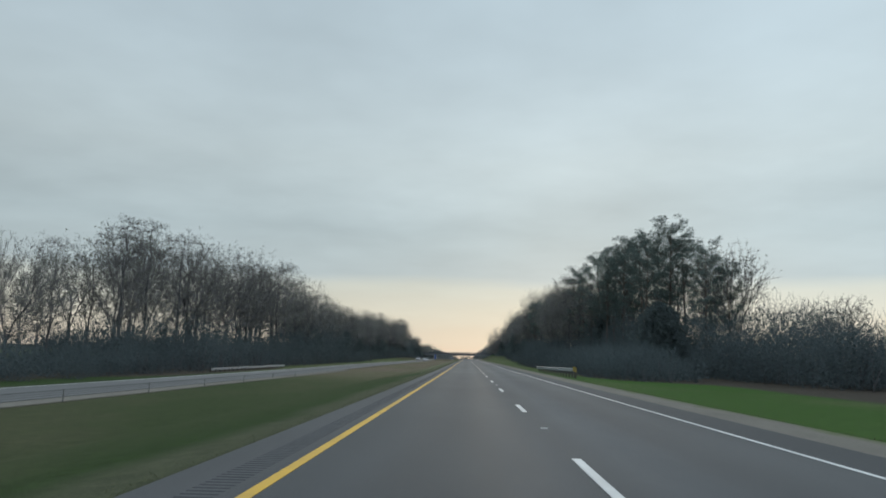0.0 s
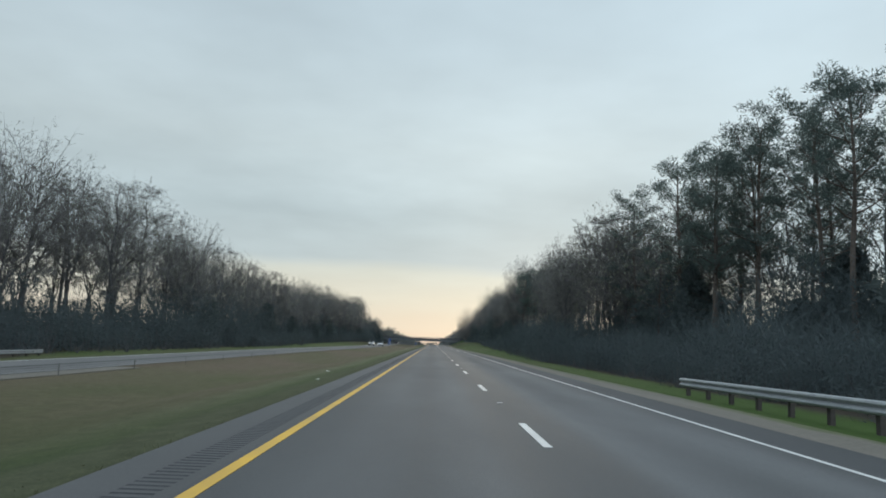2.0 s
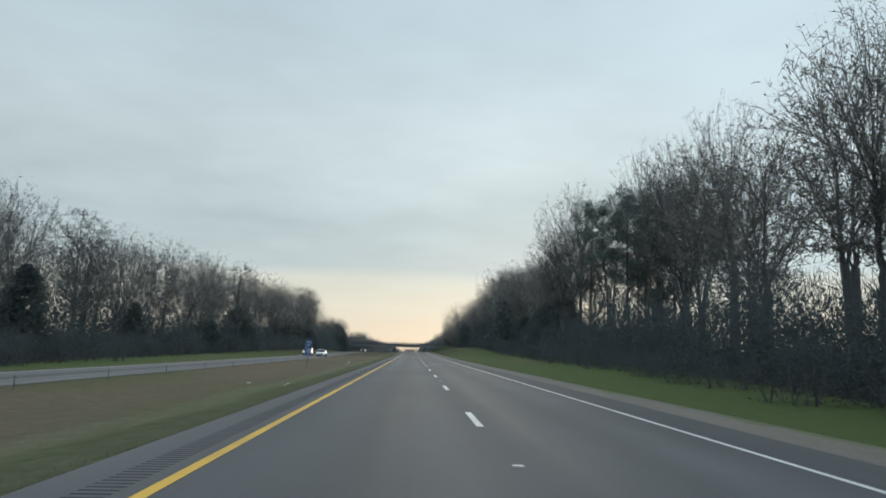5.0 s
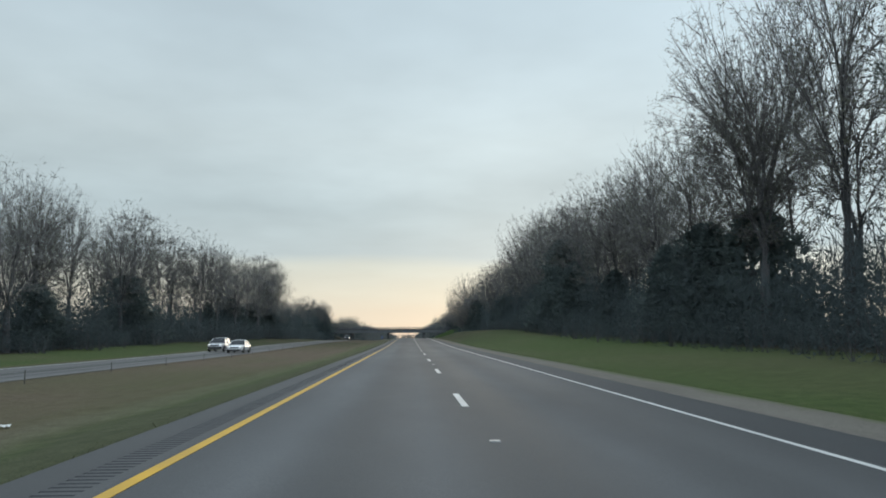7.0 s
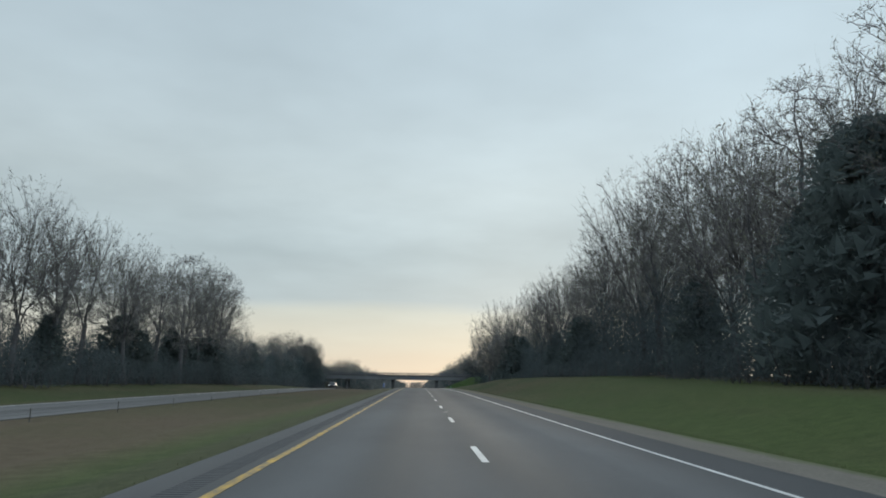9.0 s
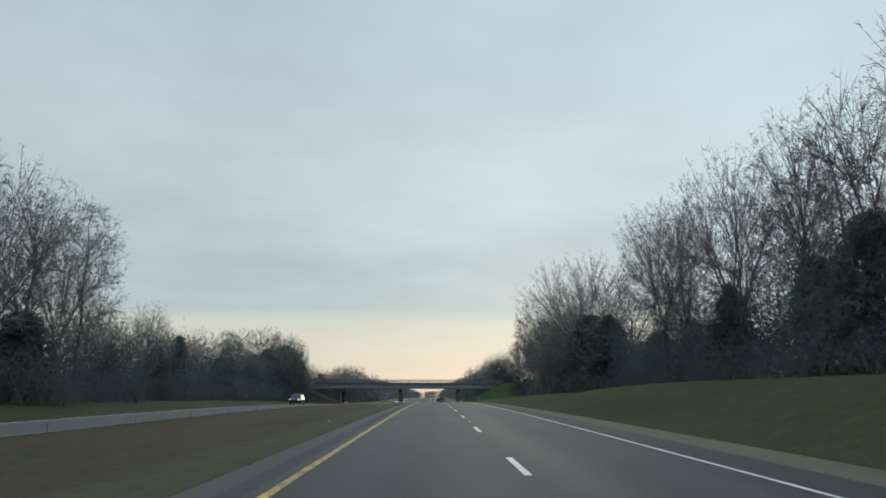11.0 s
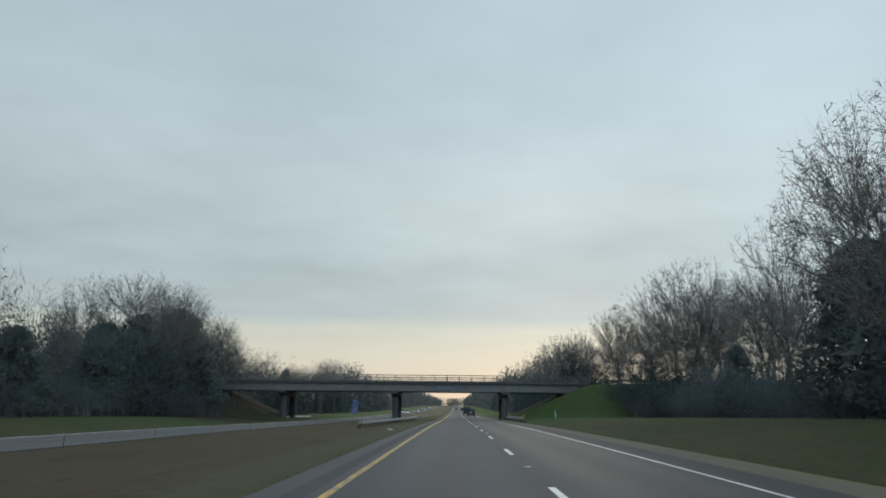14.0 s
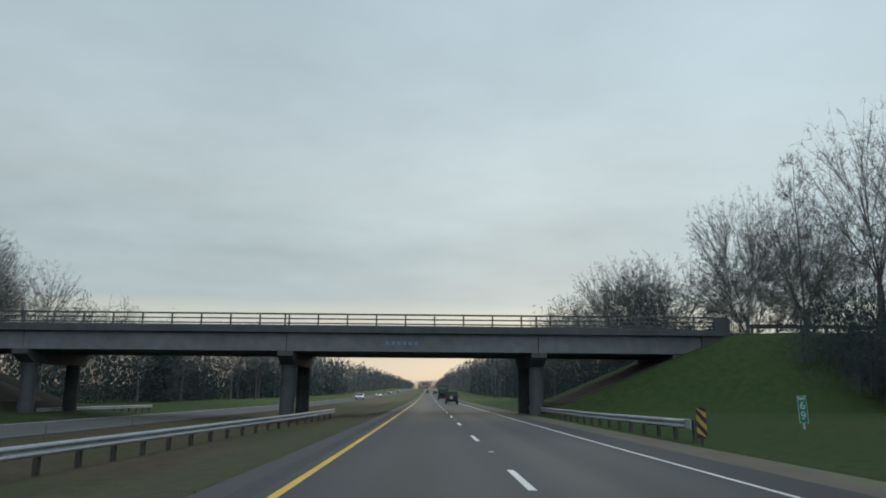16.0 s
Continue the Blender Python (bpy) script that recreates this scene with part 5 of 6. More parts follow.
def bare_tree_meshes(seed, H, R, clear, leaders, buds, ends=150, shoots=7, subs=2, fine=0.042, bud=0.105, stout=1.0):
    """A leafless broad-leaved tree: trunk, limbs that fan out and divide towards many branch ends in a domed crown, and brooms of fine twigs with a few buds."""
    rnd, rng = random.Random(seed), np.random.default_rng(seed)
    wood, crown = Geo(), Leaves()
    reach = 0.74
    mid, half = H * (1 + clear) / 2 - reach * 0.5, H * (1 - clear) / 2 - reach * 0.5
    ph = rng.uniform(0, 6.28, 4)
    # branch ends, most of them near the crown's surface
    k = np.arange(ends)
    zs = 1 - 2 * (k + 0.5) / ends
    turn = k * 2.399963 + ph[3]
    girth = np.where(zs > 0, (1 - np.abs(zs) ** 2.5) ** 0.4, np.sqrt(1 - zs * zs))
    o = np.stack([girth * np.cos(turn), girth * np.sin(turn), zs], 1)
    o *= np.where(rng.uniform(0, 1, ends) < 0.6, rng.uniform(0.86, 1.0, ends), rng.uniform(0.35, 0.86, ends))[:, None]
    az = np.arctan2(o[:, 1], o[:, 0])
    lump = 1 + 0.09 * np.sin(3 * az + ph[0] + 2 * o[:, 2]) + 0.07 * np.sin(5 * az + ph[1]) + 0.06 * np.sin(6 * o[:, 2] + ph[2] + az)
    low = np.where(o[:, 2] < 0, 1 - 0.35 * o[:, 2] ** 2, 1.0)
    wide = max(R - reach * 0.7, 1.0)
    pts = np.stack([o[:, 0] * wide * lump * low, o[:, 1] * wide * lump * low, mid + o[:, 2] * half * (0.92 + 0.08 * lump)], 1)
    heart = Vector((0, 0, H * clear * 0.7))

    def bow(p, d, e, n, wander):
        c = p + d * (e - p).length * 0.5
        out = []
        for i in range(n + 1):
            t = i / n
            q = p * (1 - t) ** 2 + c * 2 * t * (1 - t) + e * t * t
            if 0 < i < n:
                q = q + Vector((rnd.uniform(-1, 1), rnd.uniform(-1, 1), rnd.uniform(-1, 1))) * wander
            out.append(q)
        return out

    def along(path, t):
        f = t * (len(path) - 1)
        i = min(int(f), len(path) - 2)
        return path[i].lerp(path[i + 1], f - i), (path[i + 1] - path[i]).normalized()

    def off(d, angle):
        side = d.cross(rand_dir(rnd)).normalized()
        return (d * math.cos(angle) + side * math.sin(angle)).normalized()

    def broom(path, n, length):
        """A cloud of short fine twigs round a branch end, turned a little outwards, with buds at their tips."""
        for _ in range(n):
            p, d = along(path, rnd.uniform(0.3, 1.0))
            d = (rand_dir(rnd) + d * 0.45 + (p - heart).normalized() * 0.45).normalized()
            l = length * rnd.uniform(0.55, 1.15)
            side = rand_dir(rnd)
            crown.sliver(p, d, l, fine, side)
            for _ in range(subs):
                q = p + d * l * rnd.uniform(0.15, 0.9)
                dd = off(d, rnd.uniform(0.4, 1.3))
                ll = l * rnd.uniform(0.45, 0.8)
                crown.sliver(q, dd, ll, fine * 0.8, side)
                if rnd.random() < buds:
                    e = q + dd * ll * rnd.uniform(0.6, 1.0)
                    crown.tri(e, e + rand_dir(rnd) * bud, e + rand_dir(rnd) * bud, 1)

    base_r = (0.0115 * H + 0.02) * stout

    def radius(n):
        return max(0.012, base_r * 0.92 * (n / ends) ** 0.56)

    if leaders == 1:
        axis = bow(Vector((0, 0, -0.2)), UP, Vector((rnd.uniform(-.04, .04) * H, rnd.uniform(-.04, .04) * H, H * 0.94)), 8, 0.008 * H)
        wood.tube(axis, [base_r * 1.35] + [base_r * (1 - 0.93 * i / 8) for i in range(1, 9)], 7, False)
        groups = clusters(pts * np.array([1, 1, 1.4]), 15, rng)
    else:
        fork = H * rnd.uniform(0.20, 0.34)
        axis = bow(Vector((0, 0, -0.2)), UP, Vector((rnd.uniform(-.3, .3), rnd.uniform(-.3, .3), fork)), 3, 0.05)
        wood.tube(axis, [base_r * 1.5, base_r * 1.2, base_r * 1.08, base_r], 8, False)
        groups = clusters(pts, leaders, rng)
    for g in groups:
        c = Vector(pts[g].mean(0))
        out = Vector((c.x, c.y, 0))
        if leaders == 1:
            zt = min(max(c.z - out.length * rnd.uniform(0.8, 1.2), H * clear * 0.8), H * 0.88)
            a, _ = along(axis, (zt + 0.2) / (H * 0.94 + 0.2))
            a = a.copy()
        else:
            a, _ = along(axis, rnd.uniform(0.86, 1.0))
        e = a.lerp(c, 0.62)
        start = (UP * (0.75 if leaders > 1 else 0.5) + (c - a).normalized()).normalized()
        l1 = bow(a, start, e, 5, 0.006 * H)
        r1 = radius(len(g))
        wood.tube(l1, [r1 * (1 - 0.4 * i / 5) for i in range(6)], 5 if subs > 1 else 4, False)
        for h in clusters(pts[g], max(2, round(len(g) / 7)), rng):
            idx = g[h]
            c2 = Vector(pts[idx].mean(0))
            s, d = along(l1, rnd.uniform(0.45, 1.0))
            e2 = s.lerp(c2, 0.66)
            l2 = bow(s, (d * 0.7 + (c2 - s).normalized() * 0.6).normalized(), e2, 3, 0.004 * H)
            r2 = min(radius(len(idx)), r1 * 0.7)
            wood.tube(l2, [r2 * (1 - 0.5 * i / 3) for i in range(4)], 3, False)
            for k in idx:
                e3 = Vector(pts[k])
                s3, d3 = along(l2, rnd.uniform(0.35, 1.0))
                l3 = bow(s3, (d3 * 0.7 + (e3 - s3).normalized() * 0.7).normalized(), e3, 2, 0.05)
                for w3, u0, u1 in zip((0.065, 0.045), l3, l3[1:]):
                    crown.sliver(u0, (u1 - u0).normalized(), (u1 - u0).length * 1.25, w3, rand_dir(rnd))
                broom(l3, shoots, reach)
        broom(l1[-2:], 4, reach)
    return wood.mesh("bare_trunk", M_BARK), crown.mesh("bare_crown", [M_TWIG, M_BUD])


def pine_meshes(seed, H, first, R):
    """A loblolly-like pine: tall bare trunk with dead stubs, and a broken crown of rounded needle clumps on crooked rising limbs."""
    rnd = random.Random(seed)
    wood, crown = Geo(), Leaves()
    n = 9
    pts, d, p = [Vector((0, 0, -0.2))], UP, Vector((0, 0, -0.2))
    for _ in range(n):
        d = jitter(rnd, (d + UP * 0.3).normalized(), 0.05)
        p = p + d * (H / n)
        pts.append(p)
    wood.tube(pts, [0.31] + [0.27 * (1 - 0.8 * i / n) for i in range(1, n + 1)], 8, False)

    def at(t):
        f = t * n
        i = min(int(f), n - 1)
        return pts[i].lerp(pts[i + 1], f - i)

    def clump(c, r, count):
        for _ in range(count):
            o = rand_dir(rnd, -0.7, 1.0)
            q = c + Vector((o.x * r, o.y * r, o.z * r * 0.72)) * rnd.random() ** 0.4
            d = (o * 0.8 + rand_dir(rnd, -0.2, 1.0)).normalized()
            crown.sliver(q, d, rnd.uniform(0.22, 0.40), rnd.uniform(0.05, 0.11), rand_dir(rnd))

    limbs = 22
    for k in range(limbs):
        rel = (k + rnd.random()) / limbs
        q = at(first + (0.97 - first) * rel)
        a = k * 2.4 + rnd.uniform(-0.5, 0.5)
        L = R * (0.35 + 0.75 * math.sin(math.pi * (0.16 + 0.72 * rel))) * rnd.uniform(0.55, 1.1)
        d = Vector((math.cos(a), math.sin(a), rnd.uniform(0.0, 0.45) + 0.7 * rel ** 2)).normalized()
        lp = [q]
        for _ in range(5):
            d = jitter(rnd, (d + UP * 0.14).normalized(), 0.22)
            lp.append(lp[-1] + d * L / 5)
        wood.tube(lp, [0.075 * (1.2 - rel * 0.6) * (1 - 0.16 * j) for j in range(6)], 4, False)
        for j in range(5):
            f2 = rnd.uniform(1.9, 5.0)
            i2 = min(int(f2), 4)
            q2 = lp[i2].lerp(lp[i2 + 1], f2 - i2)
            e2 = q2 + rand_dir(rnd, -0.1, 0.8) * rnd.uniform(0.4, 1.2)
            wood.tube([q2, e2], [0.028, 0.014], 3, False)
            clump(e2 + UP * 0.15, rnd.uniform(0.55, 0.95), 64)
        clump(lp[-1], rnd.uniform(0.65, 0.95), 66)
    for _ in range(6):
        clump(pts[-1] + rand_dir(rnd, -0.8, 0.2) * 1.0, 0.8, 66)
    # dead stubs and bare limbs under the crown
    for _ in range(20):
        q = at(rnd.uniform(0.18, first + 0.15))
        d = rand_dir(rnd, -0.15, 0.35)
        L = rnd.uniform(0.6, 3.0)
        m = q + d * L * 0.5 + UP * rnd.uniform(-0.1, 0.15)
        wood.tube([q, m, q + d * L], [0.045, 0.03, 0.012], 3, False)
    return wood.mesh("pine_trunk", M_PINEBARK), crown.mesh("pine_crown", M_NEEDLE)


def cedar_meshes(seed, H, R, power, count):
    """A dense evergreen: drooping sprays on a tapering, lumpy outline."""
    rnd = random.Random(seed)
    wood, crown = Geo(), Leaves()
    wood.tube([(0, 0, -0.2), (0, 0, H * 0.5), (0, 0, H * 0.96)], [0.2, 0.12, 0.02], 6, False)
    ph = [rnd.uniform(0, 6.28) for _ in range(4)]
    for n in range(count):
        t = rnd.random() ** 0.9
        a = rnd.uniform(0, 2 * math.pi)
        prof_r = (1 - t) ** power * min(1.0, 0.55 + t * 5) + 0.02
        lump = 1 + 0.22 * math.sin(3 * a + ph[0] + 7 * t) + 0.17 * math.sin(5 * a + ph[1] - 13 * t) + 0.12 * math.sin(23 * t + ph[2] + 2 * a)
        r = R * prof_r * lump * (1.06 - 0.5 * rnd.random() ** 1.5)
        c = Vector((r * math.cos(a), r * math.sin(a), 0.1 + t * H * 0.97))
        d = (rand_dir(rnd, -0.4, 0.9) + Vector((math.cos(a), math.sin(a), 0.3)) * 0.35).normalized()
        if n % 4 == 0:
            q = Vector((c.x * 0.82, c.y * 0.82, c.z * 0.95))
            crown.sliver(q, rand_dir(rnd, -0.3, 1.0), rnd.uniform(0.6, 0.9), rnd.uniform(0.35, 0.6), rand_dir(rnd))
        else:
            crown.sliver(c - d * 0.2, d, rnd.uniform(0.28, 0.55), rnd.uniform(0.07, 0.14), rand_dir(rnd))
    return wood.mesh("cedar_trunk", M_BARK), crown.mesh("cedar_crown", M_CEDAR)


def thicket_meshes(seed, H, R, count, brown, mats):
    """Tangled undergrowth: many thin stems and twigs, small leaves, and an uneven top."""
    rnd = random.Random(seed)
    stems, crown = Leaves(), Leaves()
    lobes = [(rnd.uniform(-R, R) * 0.75, rnd.uniform(-R, R) * 0.75, H * rnd.uniform(0.5, 1.0), rnd.uniform(0.4, 0.7) * R) for _ in range(9)]
    for x, y, h, r in lobes:
        for _ in range(4):
            stems.sliver(Vector((x, y, -0.15)), jitter(rnd, UP, 0.35), h * rnd.uniform(0.85, 1.15), 0.09, rand_dir(rnd))
    for _ in range(count):
        x, y, h, r = lobes[rnd.randrange(9)]
        a, t = rnd.uniform(0, 2 * math.pi), rnd.random() ** 0.85
        rr = r * math.sqrt(rnd.random()) * math.sqrt(max(0.03, 1 - (t * 1.05 - 0.2) ** 2 * 1.15))
        c = Vector((x + rr * math.cos(a), y + rr * math.sin(a), t * h))
        k = rnd.random()
        if k < 0.40:
            crown.sliver(c, (rand_dir(rnd, -0.1, 1.0) + UP * 0.4).normalized(), rnd.uniform(0.7, 1.4), 0.04, rand_dir(rnd), 1)
        elif k < 0.72:
            crown.sliver(c, rand_dir(rnd, -0.5, 0.9), rnd.uniform(0.22, 0.42), rnd.uniform(0.07, 0.13), rand_dir(rnd), 1 if rnd.random() < brown else 0)
        else:
            c.z *= 0.9
            crown.sliver(c, rand_dir(rnd, -0.4, 1.0), rnd.uniform(0.24, 0.44), rnd.uniform(0.09, 0.16), rand_dir(rnd), 1 if rnd.random() < 0.6 else 0)
    return stems.mesh("thicket_stems", M_BARK), crown.mesh("thicket_foliage", mats)


KINDS = {}


def kind(key, name, meshes, label, category, group):
    top = sorted(v.co.z for v in meshes[-1].vertices)
    base_h = top[int(len(top) * (0.996 if name == "bare_tree" else 0.9999))]
    KINDS[key] = dict(name=name, h=base_h, meshes=meshes, label=label, category=category, group=group, first=None)


T_LABEL = "tall leafless grey tree with fine budding twigs in the roadside wood"
for i, (seed, R, clear, lead, buds) in enumerate(((11, 5.0, 0.24, 1, 0.35), (12, 6.2, 0.20, 5, 0.25), (13, 4.8, 0.26, 3, 0.4),
                                                   (14, 6.8, 0.18, 7, 0.30), (15, 5.6, 0.22, 4, 0.35))):
    kind("bare%d" % i, "bare_tree", bare_tree_meshes(seed, 22.0, R, clear, lead, 0.55 + buds * 0.6, 300), T_LABEL, "tree", "roadside trees")
    kind("back%d" % i, "bare_tree", bare_tree_meshes(seed + 100, 22.0, R * 1.05, clear + 0.08, lead, 0.6, 190, 5, 1, 0.075, 0.26), T_LABEL, "tree", "roadside trees")
for i, (seed, R, lead) in enumerate(((21, 6.4, 3), (22, 7.2, 4))):
    kind("tall%d" % i, "bare_tree", bare_tree_meshes(seed, 25.0, R, 0.34, lead, 0.7, 440, 7, 2, 0.036, 0.10, 1.25), "tall leafless tree with a thick bare trunk and a high crown", "tree", "roadside trees")
kind("broad0", "bare_tree", bare_tree_meshes(31, 22.0, 10.2, 0.14, 10, 0.75, 900, 8), "broad rounded leafless tree with many fine twigs", "tree", "roadside trees")
kind("broad1", "bare_tree", bare_tree_meshes(32, 17.0, 7.2, 0.18, 8, 0.75, 480, 8), "broad rounded leafless tree with many fine twigs", "tree", "roadside trees")
for i, (seed, first, R) in enumerate(((41, 0.42, 4.6), (42, 0.54, 4.2), (43, 0.32, 5.0))):
    kind("pine%d" % i, "pine_tree", pine_meshes(seed, 24.0, first, R), "tall dark green pine with a bare trunk", "tree", "roadside pines")
for i, (seed, R, power, count) in enumerate(((51, 2.9, 0.75, 3600), (52, 3.4, 0.6, 4200), (53, 5.0, 0.45, 6600))):
    kind("cedar%d" % i, "cedar_tree", cedar_meshes(seed, 10.0, R, power, count), "dense dark evergreen cedar at the wood's edge", "tree", "roadside cedars")
for i, (seed, R, brown) in enumerate(((61, 4.4, 0.45), (62, 4.0, 0.75), (63, 5.0, 0.6))):
    kind("thicket%d" % i, "thicket", thicket_meshes(seed, 6.0, R, 1500, brown, [M_SHRUB, M_BRUSH]), "dark tangled undergrowth at the foot of the wood", "shrub", "undergrowth")
for i, (seed, R) in enumerate(((64, 4.4), (65, 5.0))):
    kind("scrub%d" % i, "thicket", thicket_meshes(seed, 6.0, R, 1500, 0.3, [M_EVER_SHADED, M_BRUSH]), "dark evergreen scrub at the edge of the wood", "shrub", "evergreen scrub")
for i, (seed, R, lead) in enumerate(((33, 7.6, 5), (34, 6.6, 3))):
    kind("dense%d" % i, "bare_tree", bare_tree_meshes(seed, 20.0, R, 0.22, lead, 0.8, 620, 9, 2, 0.034, 0.10, 1.1), "leafless tree with a dense crown of fine twigs", "tree", "roadside trees")


def plant(key, x, y, h, turn, squash=1.0):
    k = KINDS[key]
    s = h / k["h"]
    m = pose(x, y, ground(x, y) - 0.05, 0, 0, turn) @ Matrix.Diagonal((s * squash, s * squash, s, 1))
    if k["first"] is None:
        t = thing(k["name"], m, k["label"], k["category"], k["group"])
        names = ("stem_clump", "foliage") if k["name"] == "thicket" else ("trunk", "crown")
        stem = part(names[0], k["meshes"][0], t)
        if k["name"] == "thicket":
            tagged(stem, kind="stuff")
        part(names[1], k["meshes"][1], t)
        k["first"] = t
        return t
    f = k["first"].scale
    return copy_thing(k["first"], m @ Matrix.Diagonal((1 / f.x, 1 / f.y, 1 / f.z, 1)))


PLANT = random.Random(7)


def row(keys, y0, y1, step, x, dx, h, dh, squash=1.0):
    """A loose row of plants along the road. x and h may be functions of y."""
    y = y0
    while y < y1:
        yy = y + PLANT.uniform(-0.4, 0.4) * step
        xx = (x(yy) if callable(x) else x) + PLANT.uniform(-dx, dx)
        hh = (h(yy) if callable(h) else h) + PLANT.uniform(-dh, dh)
        plant(PLANT.choice(keys), xx, yy, hh, PLANT.uniform(0, 360), squash * PLANT.uniform(0.9, 1.15))
        y += step


BACK = ["back0", "back1", "back2", "back3", "back4"]
BARE = ["bare0", "bare1", "bare2", "bare3", "bare4"]
THICK = ["thicket0", "thicket1", "thicket2"]


def left_h(y):
    return float(np.interp(y, [60, 84, 92, 112, 135, 160, 188, 215, 240, 290, 330, 380, 440, 490], [13, 15, 18.6, 22.4, 22.8, 23.0, 25, 22.5, 20.5, 20.3, 20.3, 21.6, 22, 24.5]))


# left wood
row(BARE, 84, 494, 8.0, lambda y: -46 + 4 * smooth(330, 480, y), 2.2, left_h, 1.3)
row(BACK, 90, 320, 8.5, -55, 3.0, lambda y: left_h(y - 10), 2.0)
row(BACK, 326, 488, 13.0, -55, 3.0, lambda y: left_h(y - 10), 2.0)
row(BACK, 96, 310, 19.0, -66, 4.0, lambda y: left_h(y - 22), 2.5)
row(THICK, 76, 490, 5.5, lambda y: float(np.interp(y, [76, 230, 285, 330, 480], [-36.5, -36.5, -40.5, -41, -38.5])), 1.2, 4.5, 1.6, 1.15)
row(["cedar0", "cedar1", "cedar2"], 225, 480, 36.0, -44, 1.8, 9.5, 2.0)
row(THICK, 22, 84, 5.0, -34.5, 1.0, 2.0, 0.4, 1.1)
plant("broad1", -46.0, 73.0, 14.0, 25)
plant("broad1", -52.0, 60.0, 12.5, 125)
plant("broad1", -58.0, 44.0, 12.0, 215)
# left, lower growth up to the overpass
row(BARE, 500, 612, 8.0, -50, 4.0, 13.5, 2.5)
row(BACK, 505, 600, 11.0, -62, 4.0, 16.0, 2.5)
row(THICK, 497, 628, 6.5, -43.5, 2.2, 5.2, 1.2, 1.1)
plant("cedar0", -45.9, 532.7, 11.9, 30)
plant("cedar1", -46.5, 524, 9.5, 80)
plant("cedar0", -48, 509, 9.0, 200)
plant("dense0", -42.5, 622.0, 18.8, 40, 0.72)
plant("dense1", -45.5, 626.0, 19.0, 120)
plant("dense0", -52.5, 629.0, 19.5, 220)
plant("bare4", -60.5, 628.0, 19.5, 300)
for x, y, h in ((-42.5, 628.5, 11.5), (-46.0, 622.0, 13.0), (-46.0, 631.0, 13.5), (-50.5, 627.0, 14.0), (-49.0, 617.0, 12.5), (-54.5, 623.0, 14.0), (-55.0, 613.0, 12.0), (-47.0, 607.0, 10.0), (-45.5, 585.0, 9.5), (-47.0, 565.0, 10.0)):
    plant("cedar2", x, y, h, PLANT.uniform(0, 360), PLANT.uniform(0.8, 1.0))
for x, y, h in ((-44.0, 436.0, 10.5), (-43.0, 455.0, 10.0), (-42.0, 474.0, 9.5)):
    plant("cedar%d" % PLANT.choice((1, 2)), x, y, h, PLANT.uniform(0, 360))
plant("cedar0", -49.0, 723.0, 13.0, 140)
# right: pines and the wood behind the first guardrail
for x, y, h, k in ((31.0, 113.0, 25.2, 0), (33.8, 114.5, 23.0, 2), (34.5, 107.5, 21.0, 2), (37.0, 104.5, 17.0, 0), (29.0, 120.5, 24.6, 1), (30.5, 127.0, 24.2, 2),
                   (28.3, 134.5, 24.6, 0), (29.0, 145.0, 24.0, 0), (26.9, 150.0, 24.3, 0), (26.2, 165.0, 23.4, 2), (33.5, 131.0, 23.5, 0), (34.5, 121.0, 23.5, 1),
                   (30.6, 138.6, 24.0, 0), (25.8, 155.0, 16.0, 2), (29.0, 150.0, 17.0, 0), (32.0, 147.0, 23.5, 2), (35.5, 139.0, 23.0, 0), (38.0, 115.0, 20.0, 2), (26.2, 139.0, 21.5, 0), (31.0, 155.0, 22.0, 0)):
    plant("pine%d" % k, x, y, h * float(np.interp(y, [108, 124, 145, 158], [0.97, 1.0, 1.02, 1.0])), PLANT.uniform(0, 360), 1.1)
row(BACK, 70, 112, 7.0, 46, 5.0, 10.0, 1.4)
row(BACK, 106, 168, 6.5, 38, 5.0, 19.0, 2.0)
row(BACK, 150, 182, 6.0, 30, 2.5, 20.5, 1.5)
row(["cedar2", "cedar1"], 150, 178, 12.0, 28, 1.5, 12.0, 2.0, 0.8)
row(["scrub0", "scrub1"], 64, 112, 5.0, 33, 3.0, 5.0, 1.0, 1.1)
row(THICK, 98, 172, 7.0, 25, 3.0, 3.7, 0.8, 1.1)
row(THICK, 78, 172, 4.2, 14.8, 0.9, 2.5, 0.9, 1.1)
row(THICK, 74, 172, 6.0, 19.5, 1.5, 3.0, 1.1, 1.1)
row(["cedar1", "cedar0", "cedar2"], 108, 170, 10.0, 31, 3.0, 9.5, 2.0)


def right_x(y):
    return float(np.interp(y, [165, 200, 290, 400, 470], [21.5, 20.5, 22.5, 25.0, 25.5]))


def right_h(y):
    return float(np.interp(y, [165, 170, 178, 186, 192, 250, 276, 283, 292, 300, 309, 325, 341, 371, 380, 393, 414, 426, 442, 458, 477],
                           [20.5, 20, 22.5, 22.5, 20.5, 20.5, 20, 24, 24.5, 22, 20.5, 21.5, 20, 20, 20.5, 23.5, 25, 22, 20, 21.5, 22.5]))



row(BARE, 168, 222, 8.2, lambda y: right_x(y) + 3.0, 1.4, right_h, 1.0)
row(BARE, 297, 466, 8.2, lambda y: right_x(y) + 3.0, 1.4, right_h, 1.0)
plant("dense1", 27.2, 482.5, 21.8, 40, 0.75)
plant("bare1", 27.8, 477.0, 21.8, 140, 0.85)
plant("bare4", 30.0, 470.0, 21.5, 250)
plant("bare2", 26.9, 292.0, 28.0, 250, 0.75)
plant("tall1", 28.5, 305.0, 28.0, 30)
plant("tall1", 28.5, 240.0, 23.8, 170, 0.9)
plant("tall0", 31.5, 259.0, 26.0, 280)
plant("tall1", 32.0, 270.0, 27.8, 70, 0.8)
